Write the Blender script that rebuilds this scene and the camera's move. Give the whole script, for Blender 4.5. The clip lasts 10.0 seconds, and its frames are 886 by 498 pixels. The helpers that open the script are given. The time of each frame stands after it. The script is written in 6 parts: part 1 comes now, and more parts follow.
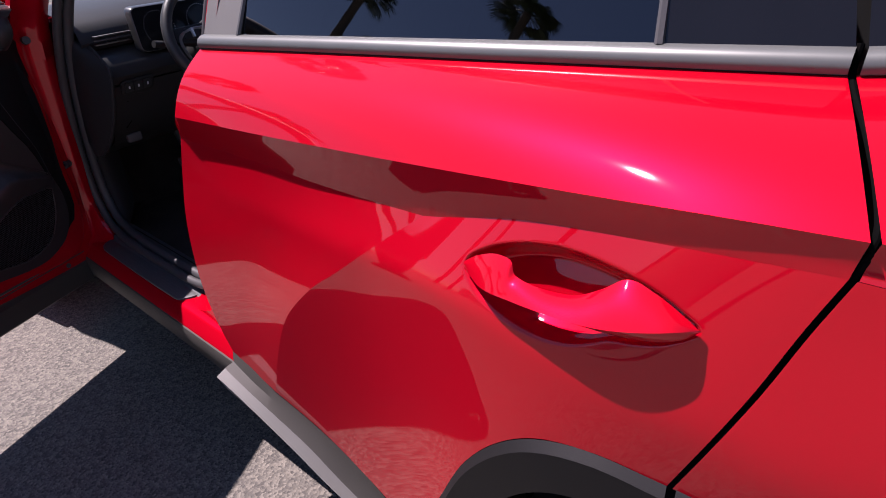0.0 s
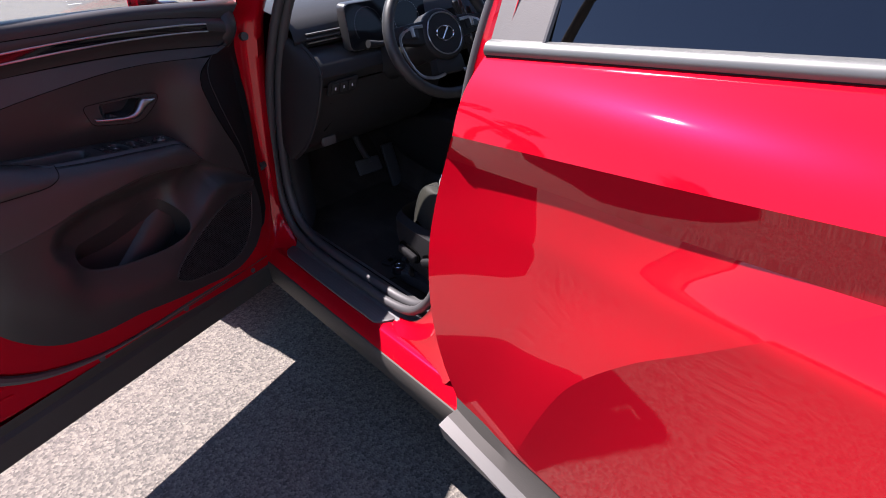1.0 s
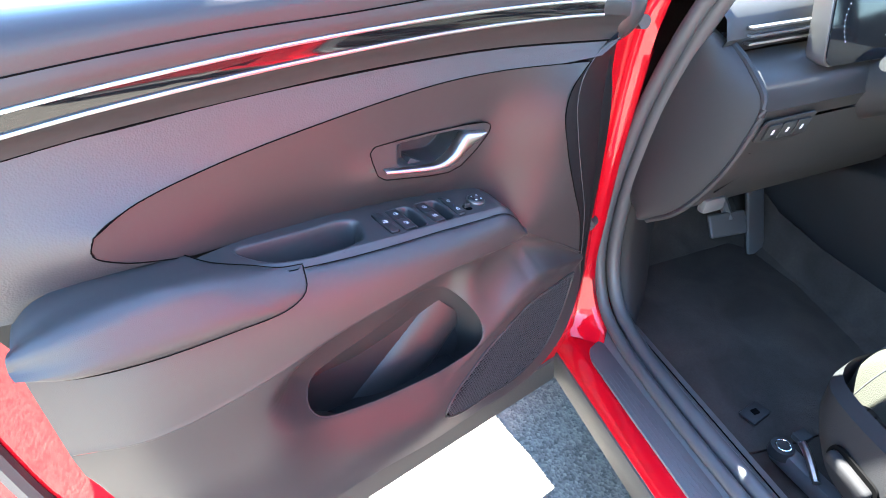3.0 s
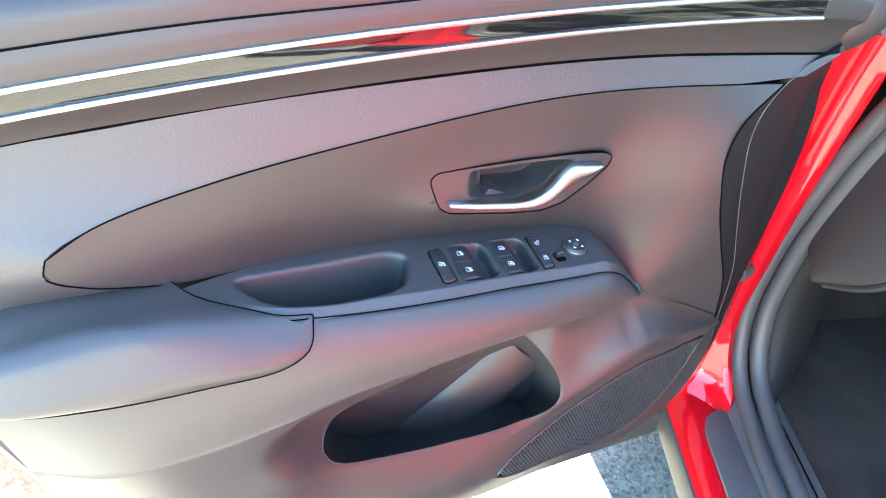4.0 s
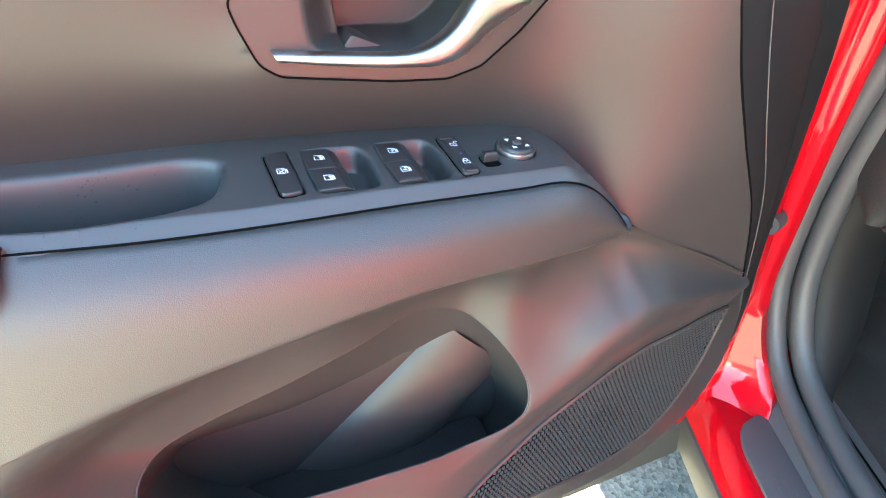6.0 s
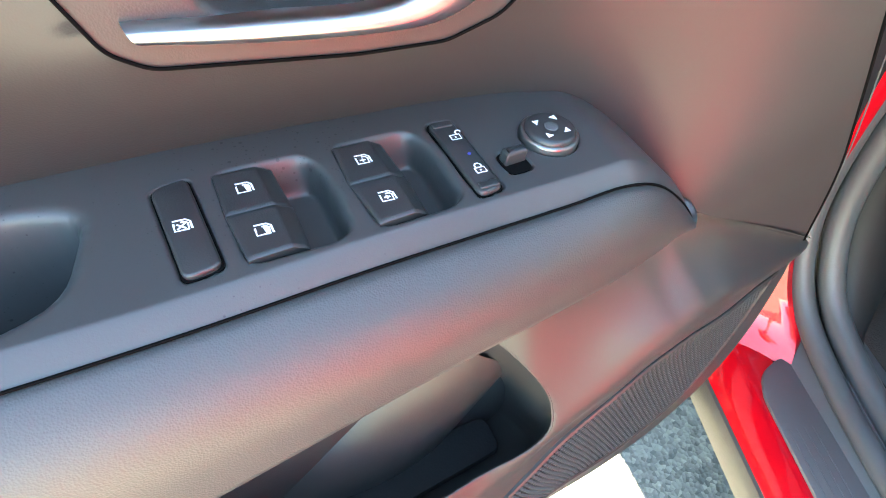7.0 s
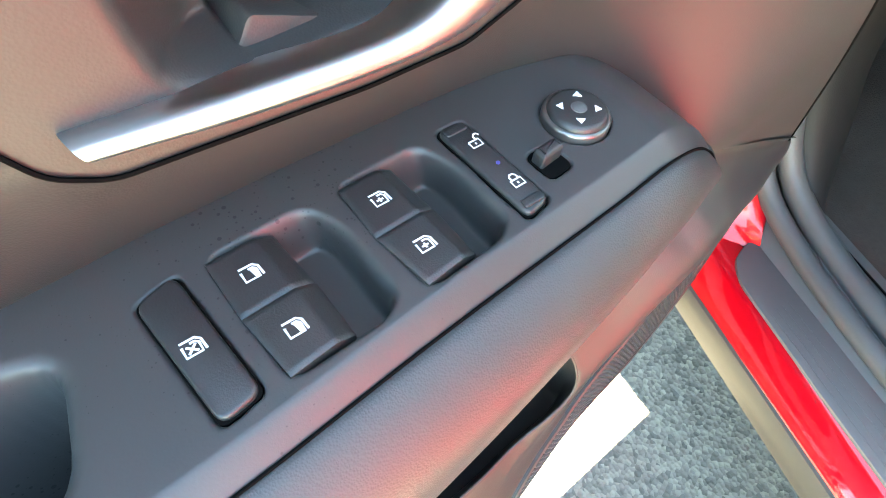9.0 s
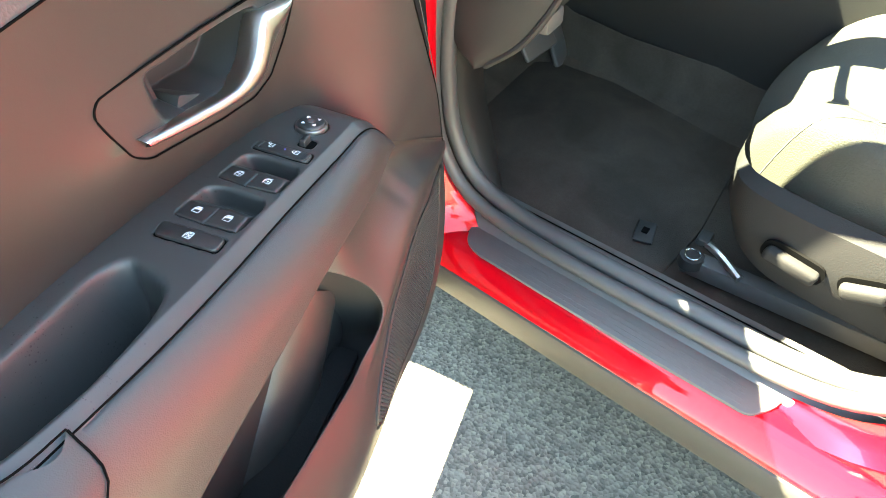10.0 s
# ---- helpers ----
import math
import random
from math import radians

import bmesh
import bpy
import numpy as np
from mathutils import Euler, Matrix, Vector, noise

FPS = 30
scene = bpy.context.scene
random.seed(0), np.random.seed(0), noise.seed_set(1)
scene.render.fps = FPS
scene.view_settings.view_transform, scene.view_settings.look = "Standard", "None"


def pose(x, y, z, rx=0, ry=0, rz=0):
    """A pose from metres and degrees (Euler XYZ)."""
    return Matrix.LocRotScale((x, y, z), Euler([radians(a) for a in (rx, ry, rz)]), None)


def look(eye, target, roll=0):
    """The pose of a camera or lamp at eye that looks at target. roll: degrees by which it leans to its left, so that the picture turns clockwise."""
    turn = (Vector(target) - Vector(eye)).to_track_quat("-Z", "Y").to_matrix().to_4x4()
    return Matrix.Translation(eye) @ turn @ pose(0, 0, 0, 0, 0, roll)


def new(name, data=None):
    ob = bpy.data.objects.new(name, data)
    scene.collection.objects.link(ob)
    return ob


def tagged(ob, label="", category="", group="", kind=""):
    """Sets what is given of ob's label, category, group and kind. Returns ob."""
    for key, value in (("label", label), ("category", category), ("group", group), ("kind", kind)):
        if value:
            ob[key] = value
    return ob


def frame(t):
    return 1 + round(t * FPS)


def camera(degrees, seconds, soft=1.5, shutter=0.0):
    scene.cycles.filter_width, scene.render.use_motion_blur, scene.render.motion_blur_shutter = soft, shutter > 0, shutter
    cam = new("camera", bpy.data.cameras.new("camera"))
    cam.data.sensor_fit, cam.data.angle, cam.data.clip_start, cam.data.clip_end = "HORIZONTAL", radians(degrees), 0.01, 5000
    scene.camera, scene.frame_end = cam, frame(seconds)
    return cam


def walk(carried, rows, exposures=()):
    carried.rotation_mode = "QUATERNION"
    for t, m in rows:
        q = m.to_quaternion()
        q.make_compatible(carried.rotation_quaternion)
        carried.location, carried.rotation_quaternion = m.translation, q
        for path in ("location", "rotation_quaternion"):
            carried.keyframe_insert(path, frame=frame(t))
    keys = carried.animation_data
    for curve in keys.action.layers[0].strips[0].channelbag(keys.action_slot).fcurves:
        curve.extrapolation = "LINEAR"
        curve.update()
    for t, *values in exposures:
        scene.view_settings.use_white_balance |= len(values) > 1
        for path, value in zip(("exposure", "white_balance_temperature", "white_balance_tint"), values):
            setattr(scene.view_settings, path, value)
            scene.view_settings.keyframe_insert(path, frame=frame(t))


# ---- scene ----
cam = camera(74.6, 10.0, 0.95)
PATH = [
    (0, (1.098, -0.614, 1.393), (0.093, 0.774, 0.362), -1.8),
    (0.5, (0.863, -0.687, 1.389), (-0.217, 0.646, 0.361), -1.9),
    (1, (0.661, -0.685, 1.379), (-0.556, 0.523, 0.35), -2.1),
    (1.5, (0.43, -0.611, 1.37), (-0.931, 0.41, 0.318), -2.7),
    (2, (0.218, -0.565, 1.358), (-1.209, 0.303, 0.257), -3.0),
    (2.5, (-0.015, -0.53, 1.328), (-1.489, 0.246, 0.221), -2.0),
    (3, (-0.148, -0.497, 1.31), (-1.674, 0.086, 0.157), -1.5),
    (3.2, (-0.192, -0.471, 1.307), (-1.744, 0.011, 0.141), -1.1),
    (4.3, (-0.336, -0.325, 1.293), (-1.877, -0.388, 0.02), -3.4),
    (4.5, (-0.333, -0.297, 1.271), (-1.912, -0.426, 0.05), -4.6),
    (5, (-0.35, -0.254, 1.231), (-1.913, -0.422, -0.006), -5.3),
    (5.5, (-0.371, -0.247, 1.16), (-1.954, -0.342, -0.059), -6.2),
    (5.7, (-0.392, -0.278, 1.115), (-2.026, -0.223, -0.038), -4.7),
    (6.8, (-0.556, -0.272, 1.065), (-1.973, -0.217, -0.346), -9.0),
    (7, (-0.577, -0.277, 1.062), (-1.922, -0.168, -0.415), -7.9),
    (7.5, (-0.613, -0.28, 1.056), (-1.861, -0.158, -0.503), -9.3),
    (8, (-0.632, -0.281, 1.054), (-1.81, -0.151, -0.557), -10.2),
    (8.5, (-0.648, -0.285, 1.053), (-1.762, -0.133, -0.601), -11.3),
    (9, (-0.641, -0.297, 1.066), (-1.702, -0.072, -0.614), -13.2),
    (9.5, (-0.568, -0.338, 1.114), (-1.617, 0.186, -0.505), -10.5),
    (10, (-0.446, -0.436, 1.183), (-1.32, 0.547, -0.323), -6.3),
]
EXPOSURE = [(0, 1.15, 6300, 35), (1, 1.9, 6300, 27), (1.5, 2.5, 6200, 17), (2, 3.3, 6100, 12), (2.5, 4.25, 6000, 8), (3.0, 5.45, 6100, 7), (3.2, 5.6, 6150, 4), (4.3, 5.9, 6450, -5), (5.7, 5.9, 7100, -9), (7, 6.0, 7600, -6), (8.5, 6.15, 8500, -6), (9.5, 6.05, 8700, -6), (10, 5.7, 8900, -6)]
walk(cam, [(t, look(eye, target, roll)) for t, eye, target, roll in PATH], EXPOSURE)

# ---- light ----
SUN = Vector((-0.52, -0.085, 0.85)).normalized()
world = bpy.data.worlds.new("sky")
scene.world = world
world.use_nodes = True
wn = world.node_tree.nodes
sky = wn.new("ShaderNodeTexSky")
sky.sky_type = "NISHITA"
sky.sun_disc = False
sky.sun_elevation = math.asin(SUN.z)
sky.sun_rotation = math.atan2(SUN.x, SUN.y)
sky.dust_density = 0.1
sky.ozone_density = 2.5
world.node_tree.links.new(sky.outputs[0], wn["Background"].inputs[0])
wn["Background"].inputs[1].default_value = 0.055
lamp = bpy.data.lights.new("sun", "SUN")
lamp.energy, lamp.angle, lamp.color = 5.0, radians(0.53), (1.0, 0.95, 0.87)
new("sun", lamp).matrix_world = look(SUN * 30, (0, 0, 0))


# ---- materials ----
def mat(name, color, rough=0.5, metal=0.0, grain=0.0, scale=300.0, vary=0.12, vscale=6.0, coat=0.0, spec=0.5, detail="noise"):
    """A surface with two scales of variation: slow colour and gloss drift, and a fine relief of the given strength."""
    m = bpy.data.materials.new(name)
    m.use_nodes = True
    nt = m.node_tree
    b = nt.nodes["Principled BSDF"]
    tc = nt.nodes.new("ShaderNodeTexCoord")
    n1 = nt.nodes.new("ShaderNodeTexNoise")
    n1.inputs["Scale"].default_value, n1.inputs["Detail"].default_value = vscale, 5
    nt.links.new(tc.outputs["Object"], n1.inputs["Vector"])
    mix = nt.nodes.new("ShaderNodeMix")
    mix.data_type = "RGBA"
    mix.inputs[6].default_value = (*[c * (1 - vary) for c in color], 1)
    mix.inputs[7].default_value = (*[min(1, c * (1 + vary)) for c in color], 1)
    nt.links.new(n1.outputs["Fac"], mix.inputs[0])
    nt.links.new(mix.outputs[2], b.inputs["Base Color"])
    mr = nt.nodes.new("ShaderNodeMapRange")
    mr.inputs[3].default_value, mr.inputs[4].default_value = max(0.02, rough * (1 - vary)), min(1, rough * (1 + vary))
    nt.links.new(n1.outputs["Fac"], mr.inputs[0])
    nt.links.new(mr.outputs[0], b.inputs["Roughness"])
    b.inputs["Metallic"].default_value = metal
    b.inputs["Specular IOR Level"].default_value = spec
    b.inputs["Coat Weight"].default_value = coat
    b.inputs["Coat Roughness"].default_value = 0.02
    if grain:
        if detail == "voronoi":
            n2 = nt.nodes.new("ShaderNodeTexVoronoi")
            out = n2.outputs["Distance"]
        else:
            n2 = nt.nodes.new("ShaderNodeTexNoise")
            n2.inputs["Detail"].default_value = 3
            out = n2.outputs["Fac"]
        n2.inputs["Scale"].default_value = scale
        nt.links.new(tc.outputs["Object"], n2.inputs["Vector"])
        bump = nt.nodes.new("ShaderNodeBump")
        bump.inputs["Strength"].default_value, bump.inputs["Distance"].default_value = grain, 0.4 / scale
        nt.links.new(out, bump.inputs["Height"])
        nt.links.new(bump.outputs[0], b.inputs["Normal"])
    return m


def paint():
    """Red metallic car paint: flakes under a clear coat."""
    m = mat("red_paint", (0.44, 0.0024, 0.0105), 0.36, 0.25, vary=0.04, vscale=3, coat=1.0, spec=0.0)
    nt = m.node_tree
    b = nt.nodes["Principled BSDF"]
    tc = nt.nodes.new("ShaderNodeTexCoord")
    v = nt.nodes.new("ShaderNodeTexVoronoi")
    v.inputs["Scale"].default_value = 2600
    nt.links.new(tc.outputs["Object"], v.inputs["Vector"])
    bump = nt.nodes.new("ShaderNodeBump")
    bump.inputs["Strength"].default_value, bump.inputs["Distance"].default_value = 0.03, 0.0001
    nt.links.new(v.outputs["Distance"], bump.inputs["Height"])
    nt.links.new(bump.outputs[0], b.inputs["Normal"])
    return m


def glass(name, tint):
    """A thin pane: tinted light passes, and the surface mirrors by Fresnel."""
    m = bpy.data.materials.new(name)
    m.use_nodes = True
    nt = m.node_tree
    nt.nodes.remove(nt.nodes["Principled BSDF"])
    tr = nt.nodes.new("ShaderNodeBsdfTransparent")
    tr.inputs[0].default_value = (*tint, 1)
    gl = nt.nodes.new("ShaderNodeBsdfGlossy")
    gl.inputs["Roughness"].default_value = 0.01
    lw = nt.nodes.new("ShaderNodeLayerWeight")
    lw.inputs[0].default_value = 0.5
    pw = nt.nodes.new("ShaderNodeMath")
    pw.operation = "POWER"
    pw.inputs[1].default_value = 4.0
    nt.links.new(lw.outputs["Facing"], pw.inputs[0])
    fr = nt.nodes.new("ShaderNodeMath")
    fr.operation = "MULTIPLY_ADD"
    fr.inputs[1].default_value, fr.inputs[2].default_value = 0.88, 0.11
    nt.links.new(pw.outputs[0], fr.inputs[0])
    mix = nt.nodes.new("ShaderNodeMixShader")
    nt.links.new(fr.outputs[0], mix.inputs[0])
    nt.links.new(tr.outputs[0], mix.inputs[1])
    nt.links.new(gl.outputs[0], mix.inputs[2])
    nt.links.new(mix.outputs[0], nt.nodes["Material Output"].inputs[0])
    return m


def asphalt():
    m = mat("asphalt", (0.112, 0.105, 0.093), 0.8, vary=0.10, vscale=1.5, spec=0.25)
    nt = m.node_tree
    b = nt.nodes["Principled BSDF"]
    tc = nt.nodes.new("ShaderNodeTexCoord")
    v = nt.nodes.new("ShaderNodeTexVoronoi")
    v.inputs["Scale"].default_value = 135
    v.inputs["Randomness"].default_value = 1.0
    n = nt.nodes.new("ShaderNodeTexNoise")
    n.inputs["Scale"].default_value, n.inputs["Detail"].default_value = 70, 6
    for k in (v, n):
        nt.links.new(tc.outputs["Object"], k.inputs["Vector"])
    ramp = nt.nodes.new("ShaderNodeValToRGB")
    ramp.color_ramp.elements[0].color, ramp.color_ramp.elements[0].position = (0.60, 0.60, 0.61, 1), 0.15
    ramp.color_ramp.elements[1].color, ramp.color_ramp.elements[1].position = (1.75, 1.70, 1.60, 1), 1.0
    nt.links.new(v.outputs["Color"], ramp.inputs[0])
    mul = nt.nodes.new("ShaderNodeMix")
    mul.data_type, mul.blend_type = "RGBA", "MULTIPLY"
    mul.inputs[0].default_value = 1
    src = b.inputs["Base Color"].links[0].from_socket
    nt.links.new(src, mul.inputs[6])
    nt.links.new(ramp.outputs[0], mul.inputs[7])
    nt.links.new(mul.outputs[2], b.inputs["Base Color"])
    add = nt.nodes.new("ShaderNodeMath")
    add.operation = "ADD"
    nt.links.new(v.outputs["Distance"], add.inputs[0])
    nt.links.new(n.outputs["Fac"], add.inputs[1])
    bump = nt.nodes.new("ShaderNodeBump")
    bump.inputs["Strength"].default_value, bump.inputs["Distance"].default_value = 0.6, 0.004
    nt.links.new(add.outputs[0], bump.inputs["Height"])
    nt.links.new(bump.outputs[0], b.inputs["Normal"])
    return m


def dotted_plate():
    """Satin plastic with dried drops: small dark spots, gathered in places."""
    m = mat("satin_dark_plastic", (0.036, 0.0355, 0.036), 0.40, grain=0.12, scale=1300, vary=0.12, vscale=14, spec=0.45)
    nt = m.node_tree
    b = nt.nodes["Principled BSDF"]
    tc = nt.nodes.new("ShaderNodeTexCoord")
    field = nt.nodes.new("ShaderNodeTexNoise")
    field.inputs["Scale"].default_value = 11
    field.inputs["Detail"].default_value = 3
    nt.links.new(tc.outputs["Object"], field.inputs["Vector"])
    gather = nt.nodes.new("ShaderNodeMapRange")
    gather.inputs[1].default_value, gather.inputs[2].default_value = 0.46, 0.72
    gather.inputs[3].default_value, gather.inputs[4].default_value = 0.02, 0.30
    nt.links.new(field.outputs["Fac"], gather.inputs[0])
    src = b.inputs["Base Color"].links[0].from_socket
    for sc in (290, 620):
        v = nt.nodes.new("ShaderNodeTexVoronoi")
        v.inputs["Scale"].default_value = sc
        nt.links.new(tc.outputs["Object"], v.inputs["Vector"])
        size = nt.nodes.new("ShaderNodeMath")
        size.operation = "MULTIPLY"
        sep = nt.nodes.new("ShaderNodeSeparateColor")
        nt.links.new(v.outputs["Color"], sep.inputs[0])
        nt.links.new(sep.outputs[0], size.inputs[0])
        nt.links.new(gather.outputs[0], size.inputs[1])
        lt = nt.nodes.new("ShaderNodeMath")
        lt.operation = "LESS_THAN"
        nt.links.new(v.outputs["Distance"], lt.inputs[0])
        nt.links.new(size.outputs[0], lt.inputs[1])
        mix = nt.nodes.new("ShaderNodeMix")
        mix.data_type = "RGBA"
        mix.inputs[7].default_value = (0.012, 0.012, 0.014, 1)
        nt.links.new(lt.outputs[0], mix.inputs[0])
        nt.links.new(src, mix.inputs[6])
        src = mix.outputs[2]
    nt.links.new(src, b.inputs["Base Color"])
    return m


def carpet():
    """Short black pile: fibres, and patches brushed lighter by feet."""
    m = mat("black_carpet", (0.047, 0.041, 0.036), 0.95, grain=1.0, scale=420, vary=0.2, vscale=160, spec=0.1)
    nt = m.node_tree
    b = nt.nodes["Principled BSDF"]
    tc = nt.nodes.new("ShaderNodeTexCoord")
    n = nt.nodes.new("ShaderNodeTexNoise")
    n.inputs["Scale"].default_value, n.inputs["Detail"].default_value, n.inputs["Distortion"].default_value = 8, 7, 0.5
    nt.links.new(tc.outputs["Object"], n.inputs["Vector"])
    ramp = nt.nodes.new("ShaderNodeValToRGB")
    ramp.color_ramp.elements[0].color, ramp.color_ramp.elements[0].position = (0.72, 0.72, 0.72, 1), 0.36
    ramp.color_ramp.elements[1].color, ramp.color_ramp.elements[1].position = (1.22, 1.2, 1.18, 1), 0.68
    nt.links.new(n.outputs["Fac"], ramp.inputs[0])
    mul = nt.nodes.new("ShaderNodeMix")
    mul.data_type, mul.blend_type = "RGBA", "MULTIPLY"
    mul.inputs[0].default_value = 1
    nt.links.new(b.inputs["Base Color"].links[0].from_socket, mul.inputs[6])
    nt.links.new(ramp.outputs[0], mul.inputs[7])
    nt.links.new(mul.outputs[2], b.inputs["Base Color"])
    return m


RED = paint()
CLAD = mat("grey_cladding", (0.15, 0.146, 0.135), 0.5, grain=0.35, scale=500)
DARKCLAD = mat("dark_cladding", (0.046, 0.043, 0.038), 0.6, spec=0.25, grain=0.35, scale=500, vary=0.2)
PLASTIC = mat("black_plastic", (0.072, 0.071, 0.071), 0.50, grain=0.25, scale=900)
PANEL = mat("soft_dark_plastic", (0.027, 0.0255, 0.025), 0.41, grain=0.12, scale=1400, vary=0.08, spec=0.36, detail="voronoi")
SWITCH_PLATE = dotted_plate()
LEATHER = mat("black_leatherette", (0.030, 0.029, 0.029), 0.45, spec=0.50, grain=0.3, scale=1300, detail="voronoi")
CLOTH = mat("woven_band", (0.034, 0.0325, 0.033), 0.46, grain=0.22, scale=520, detail="voronoi")
TRIBLACK = mat("matt_black_plastic", (0.009, 0.009, 0.0095), 0.55, spec=0.2, grain=0.3, scale=800)
GLOSS = mat("piano_black", (0.006, 0.006, 0.007), 0.06, vary=0.3, coat=0.15, spec=0.4)
SILVER = mat("satin_silver", (0.52, 0.51, 0.50), 0.30, 1.0, vary=0.05)
CHROME = mat("chrome", (0.85, 0.85, 0.85), 0.10, 1.0, vary=0.05)
RUBBER = mat("black_rubber", (0.052, 0.052, 0.053), 0.48, grain=0.15, scale=300)
CARPET = carpet()
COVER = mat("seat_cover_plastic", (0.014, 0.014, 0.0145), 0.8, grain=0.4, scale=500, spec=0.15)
CONSOLE = mat("console_plastic", (0.023, 0.0225, 0.0225), 0.55, grain=0.4, scale=600, spec=0.3)
SEATLEATHER = mat("seat_leatherette", (0.027, 0.026, 0.020), 0.62, spec=0.25, grain=0.5, scale=380, detail="voronoi")
SEATCLOTH = mat("seat_cloth", (0.027, 0.026, 0.021), 0.8, grain=0.6, scale=600, detail="voronoi")
BUTTON = mat("button_black", (0.020, 0.020, 0.021), 0.40, grain=0.35, scale=1500)
WHITE = mat("white_print", (0.75, 0.77, 0.80), 0.5, vary=0.03)
ICONBLUE = mat("lamp_blue_print", (0.05, 0.06, 0.30), 0.4)
TYRE = mat("tyre_rubber", (0.018, 0.018, 0.018), 0.8, grain=0.4, scale=200)
GROOVE = mat("groove_black", (0.004, 0.004, 0.004), 0.9, spec=0.0)
GLASS_DARK = glass("privacy_glass", (0.010, 0.011, 0.012))
GLASS_CLEAR = glass("clear_glass", (0.86, 0.92, 0.90))
GLASS_TINT = glass("tinted_glass", (0.74, 0.80, 0.78))
GLASS_BLACK = mat("dark_display", (0.008, 0.009, 0.011), 0.08, vary=0.2, spec=0.25)
HEADLINER = mat("grey_headliner", (0.30, 0.30, 0.29), 0.9, grain=0.3, scale=500)
ASPHALT = asphalt()
LINE = mat("worn_white_road_paint", (0.55, 0.54, 0.50), 0.8, grain=0.4, scale=120, vary=0.25, vscale=20)
MIRROR = mat("mirror", (0.92, 0.94, 0.96), 0.01, 1.0, vary=0.0)


# ---- mesh helpers ----
def part(name, bm, material, parent, label="", smooth=True, auto=0.0):
    me = bpy.data.meshes.new(name)
    if isinstance(bm, tuple):
        me.from_pydata(bm[0], [], bm[1])
    else:
        bm.to_mesh(me)
        bm.free()
    me.materials.append(material)
    for p in me.polygons:
        p.use_smooth = smooth
    if smooth:
        me.set_sharp_from_angle(angle=radians(auto or 38))
    ob = new(name, me)
    ob.parent = parent
    if label:
        tagged(ob, label)
    return ob


def cr(pts, n):
    """n points along a smooth curve through pts, evenly spread by length."""
    P = [Vector(p) for p in pts]
    if len(P) == 2:
        return [P[0].lerp(P[1], i / (n - 1)) for i in range(n)]
    dense = []
    for i in range(len(P) - 1):
        a = P[i - 1] if i else 2 * P[0] - P[1]
        b, c = P[i], P[i + 1]
        d = P[i + 2] if i + 2 < len(P) else 2 * P[-1] - P[-2]
        t0, t1 = 0.0, (b - a).length ** 0.5 + 1e-6
        t2 = t1 + (c - b).length ** 0.5 + 1e-6
        t3 = t2 + (d - c).length ** 0.5 + 1e-6
        for k in range(12):
            t = t1 + (t2 - t1) * k / 12
            A1 = a * ((t1 - t) / (t1 - t0)) + b * ((t - t0) / (t1 - t0))
            A2 = b * ((t2 - t) / (t2 - t1)) + c * ((t - t1) / (t2 - t1))
            A3 = c * ((t3 - t) / (t3 - t2)) + d * ((t - t2) / (t3 - t2))
            B1 = A1 * ((t2 - t) / (t2 - t0)) + A2 * ((t - t0) / (t2 - t0))
            B2 = A2 * ((t3 - t) / (t3 - t1)) + A3 * ((t - t1) / (t3 - t1))
            dense.append(B1 * ((t2 - t) / (t2 - t1)) + B2 * ((t - t1) / (t2 - t1)))
    dense.append(P[-1])
    L = [0.0]
    for i in range(1, len(dense)):
        L.append(L[-1] + (dense[i] - dense[i - 1]).length)
    out, j = [], 0
    for i in range(n):
        s = L[-1] * i / (n - 1)
        while j < len(L) - 2 and L[j + 1] < s:
            j += 1
        f = (s - L[j]) / max(1e-9, L[j + 1] - L[j])
        out.append(dense[j].lerp(dense[j + 1], min(1, max(0, f))))
    return out


def grid_faces(n, m, base=0, flip=False, wrap=False):
    fs = []
    for i in range(n - 1):
        for j in range(m if wrap else m - 1):
            a, b = base + i * m + j, base + i * m + (j + 1) % m
            f = (a, b, b + m, a + m)
            fs.append(f[::-1] if flip else f)
    return fs


def sheet(rows, flip=False):
    """A surface through rows of equally many points."""
    return [tuple(p) for r in rows for p in r], grid_faces(len(rows), len(rows[0]), 0, flip)


def joined(*meshes):
    vs, fs = [], []
    for v, f in meshes:
        k = len(vs)
        vs += v
        fs += [tuple(i + k for i in g) for g in f]
    return vs, fs


def between(a, b, n, bulge=(0, 0, 0), p=1.0):
    """Rows from curve a to curve b, pushed out by bulge in the middle."""
    B = Vector(bulge)
    return [[x.lerp(y, k / (n - 1)) + B * math.sin(math.pi * k / (n - 1)) ** p for x, y in zip(a, b)] for k in range(n)]


def coons(c0, c1, d0, d1):
    """A patch with the four border curves c0 (bottom), c1 (top), d0 (left), d1 (right)."""
    n, m = len(d0), len(c0)
    rows = []
    for i in range(n):
        v = i / (n - 1)
        row = []
        for j in range(m):
            u = j / (m - 1)
            row.append(c0[j] * (1 - v) + c1[j] * v + d0[i] * (1 - u) + d1[i] * u
                       - (c0[0] * ((1 - u) * (1 - v)) + c0[-1] * (u * (1 - v)) + c1[0] * ((1 - u) * v) + c1[-1] * (u * v)))
        rows.append(row)
    return rows


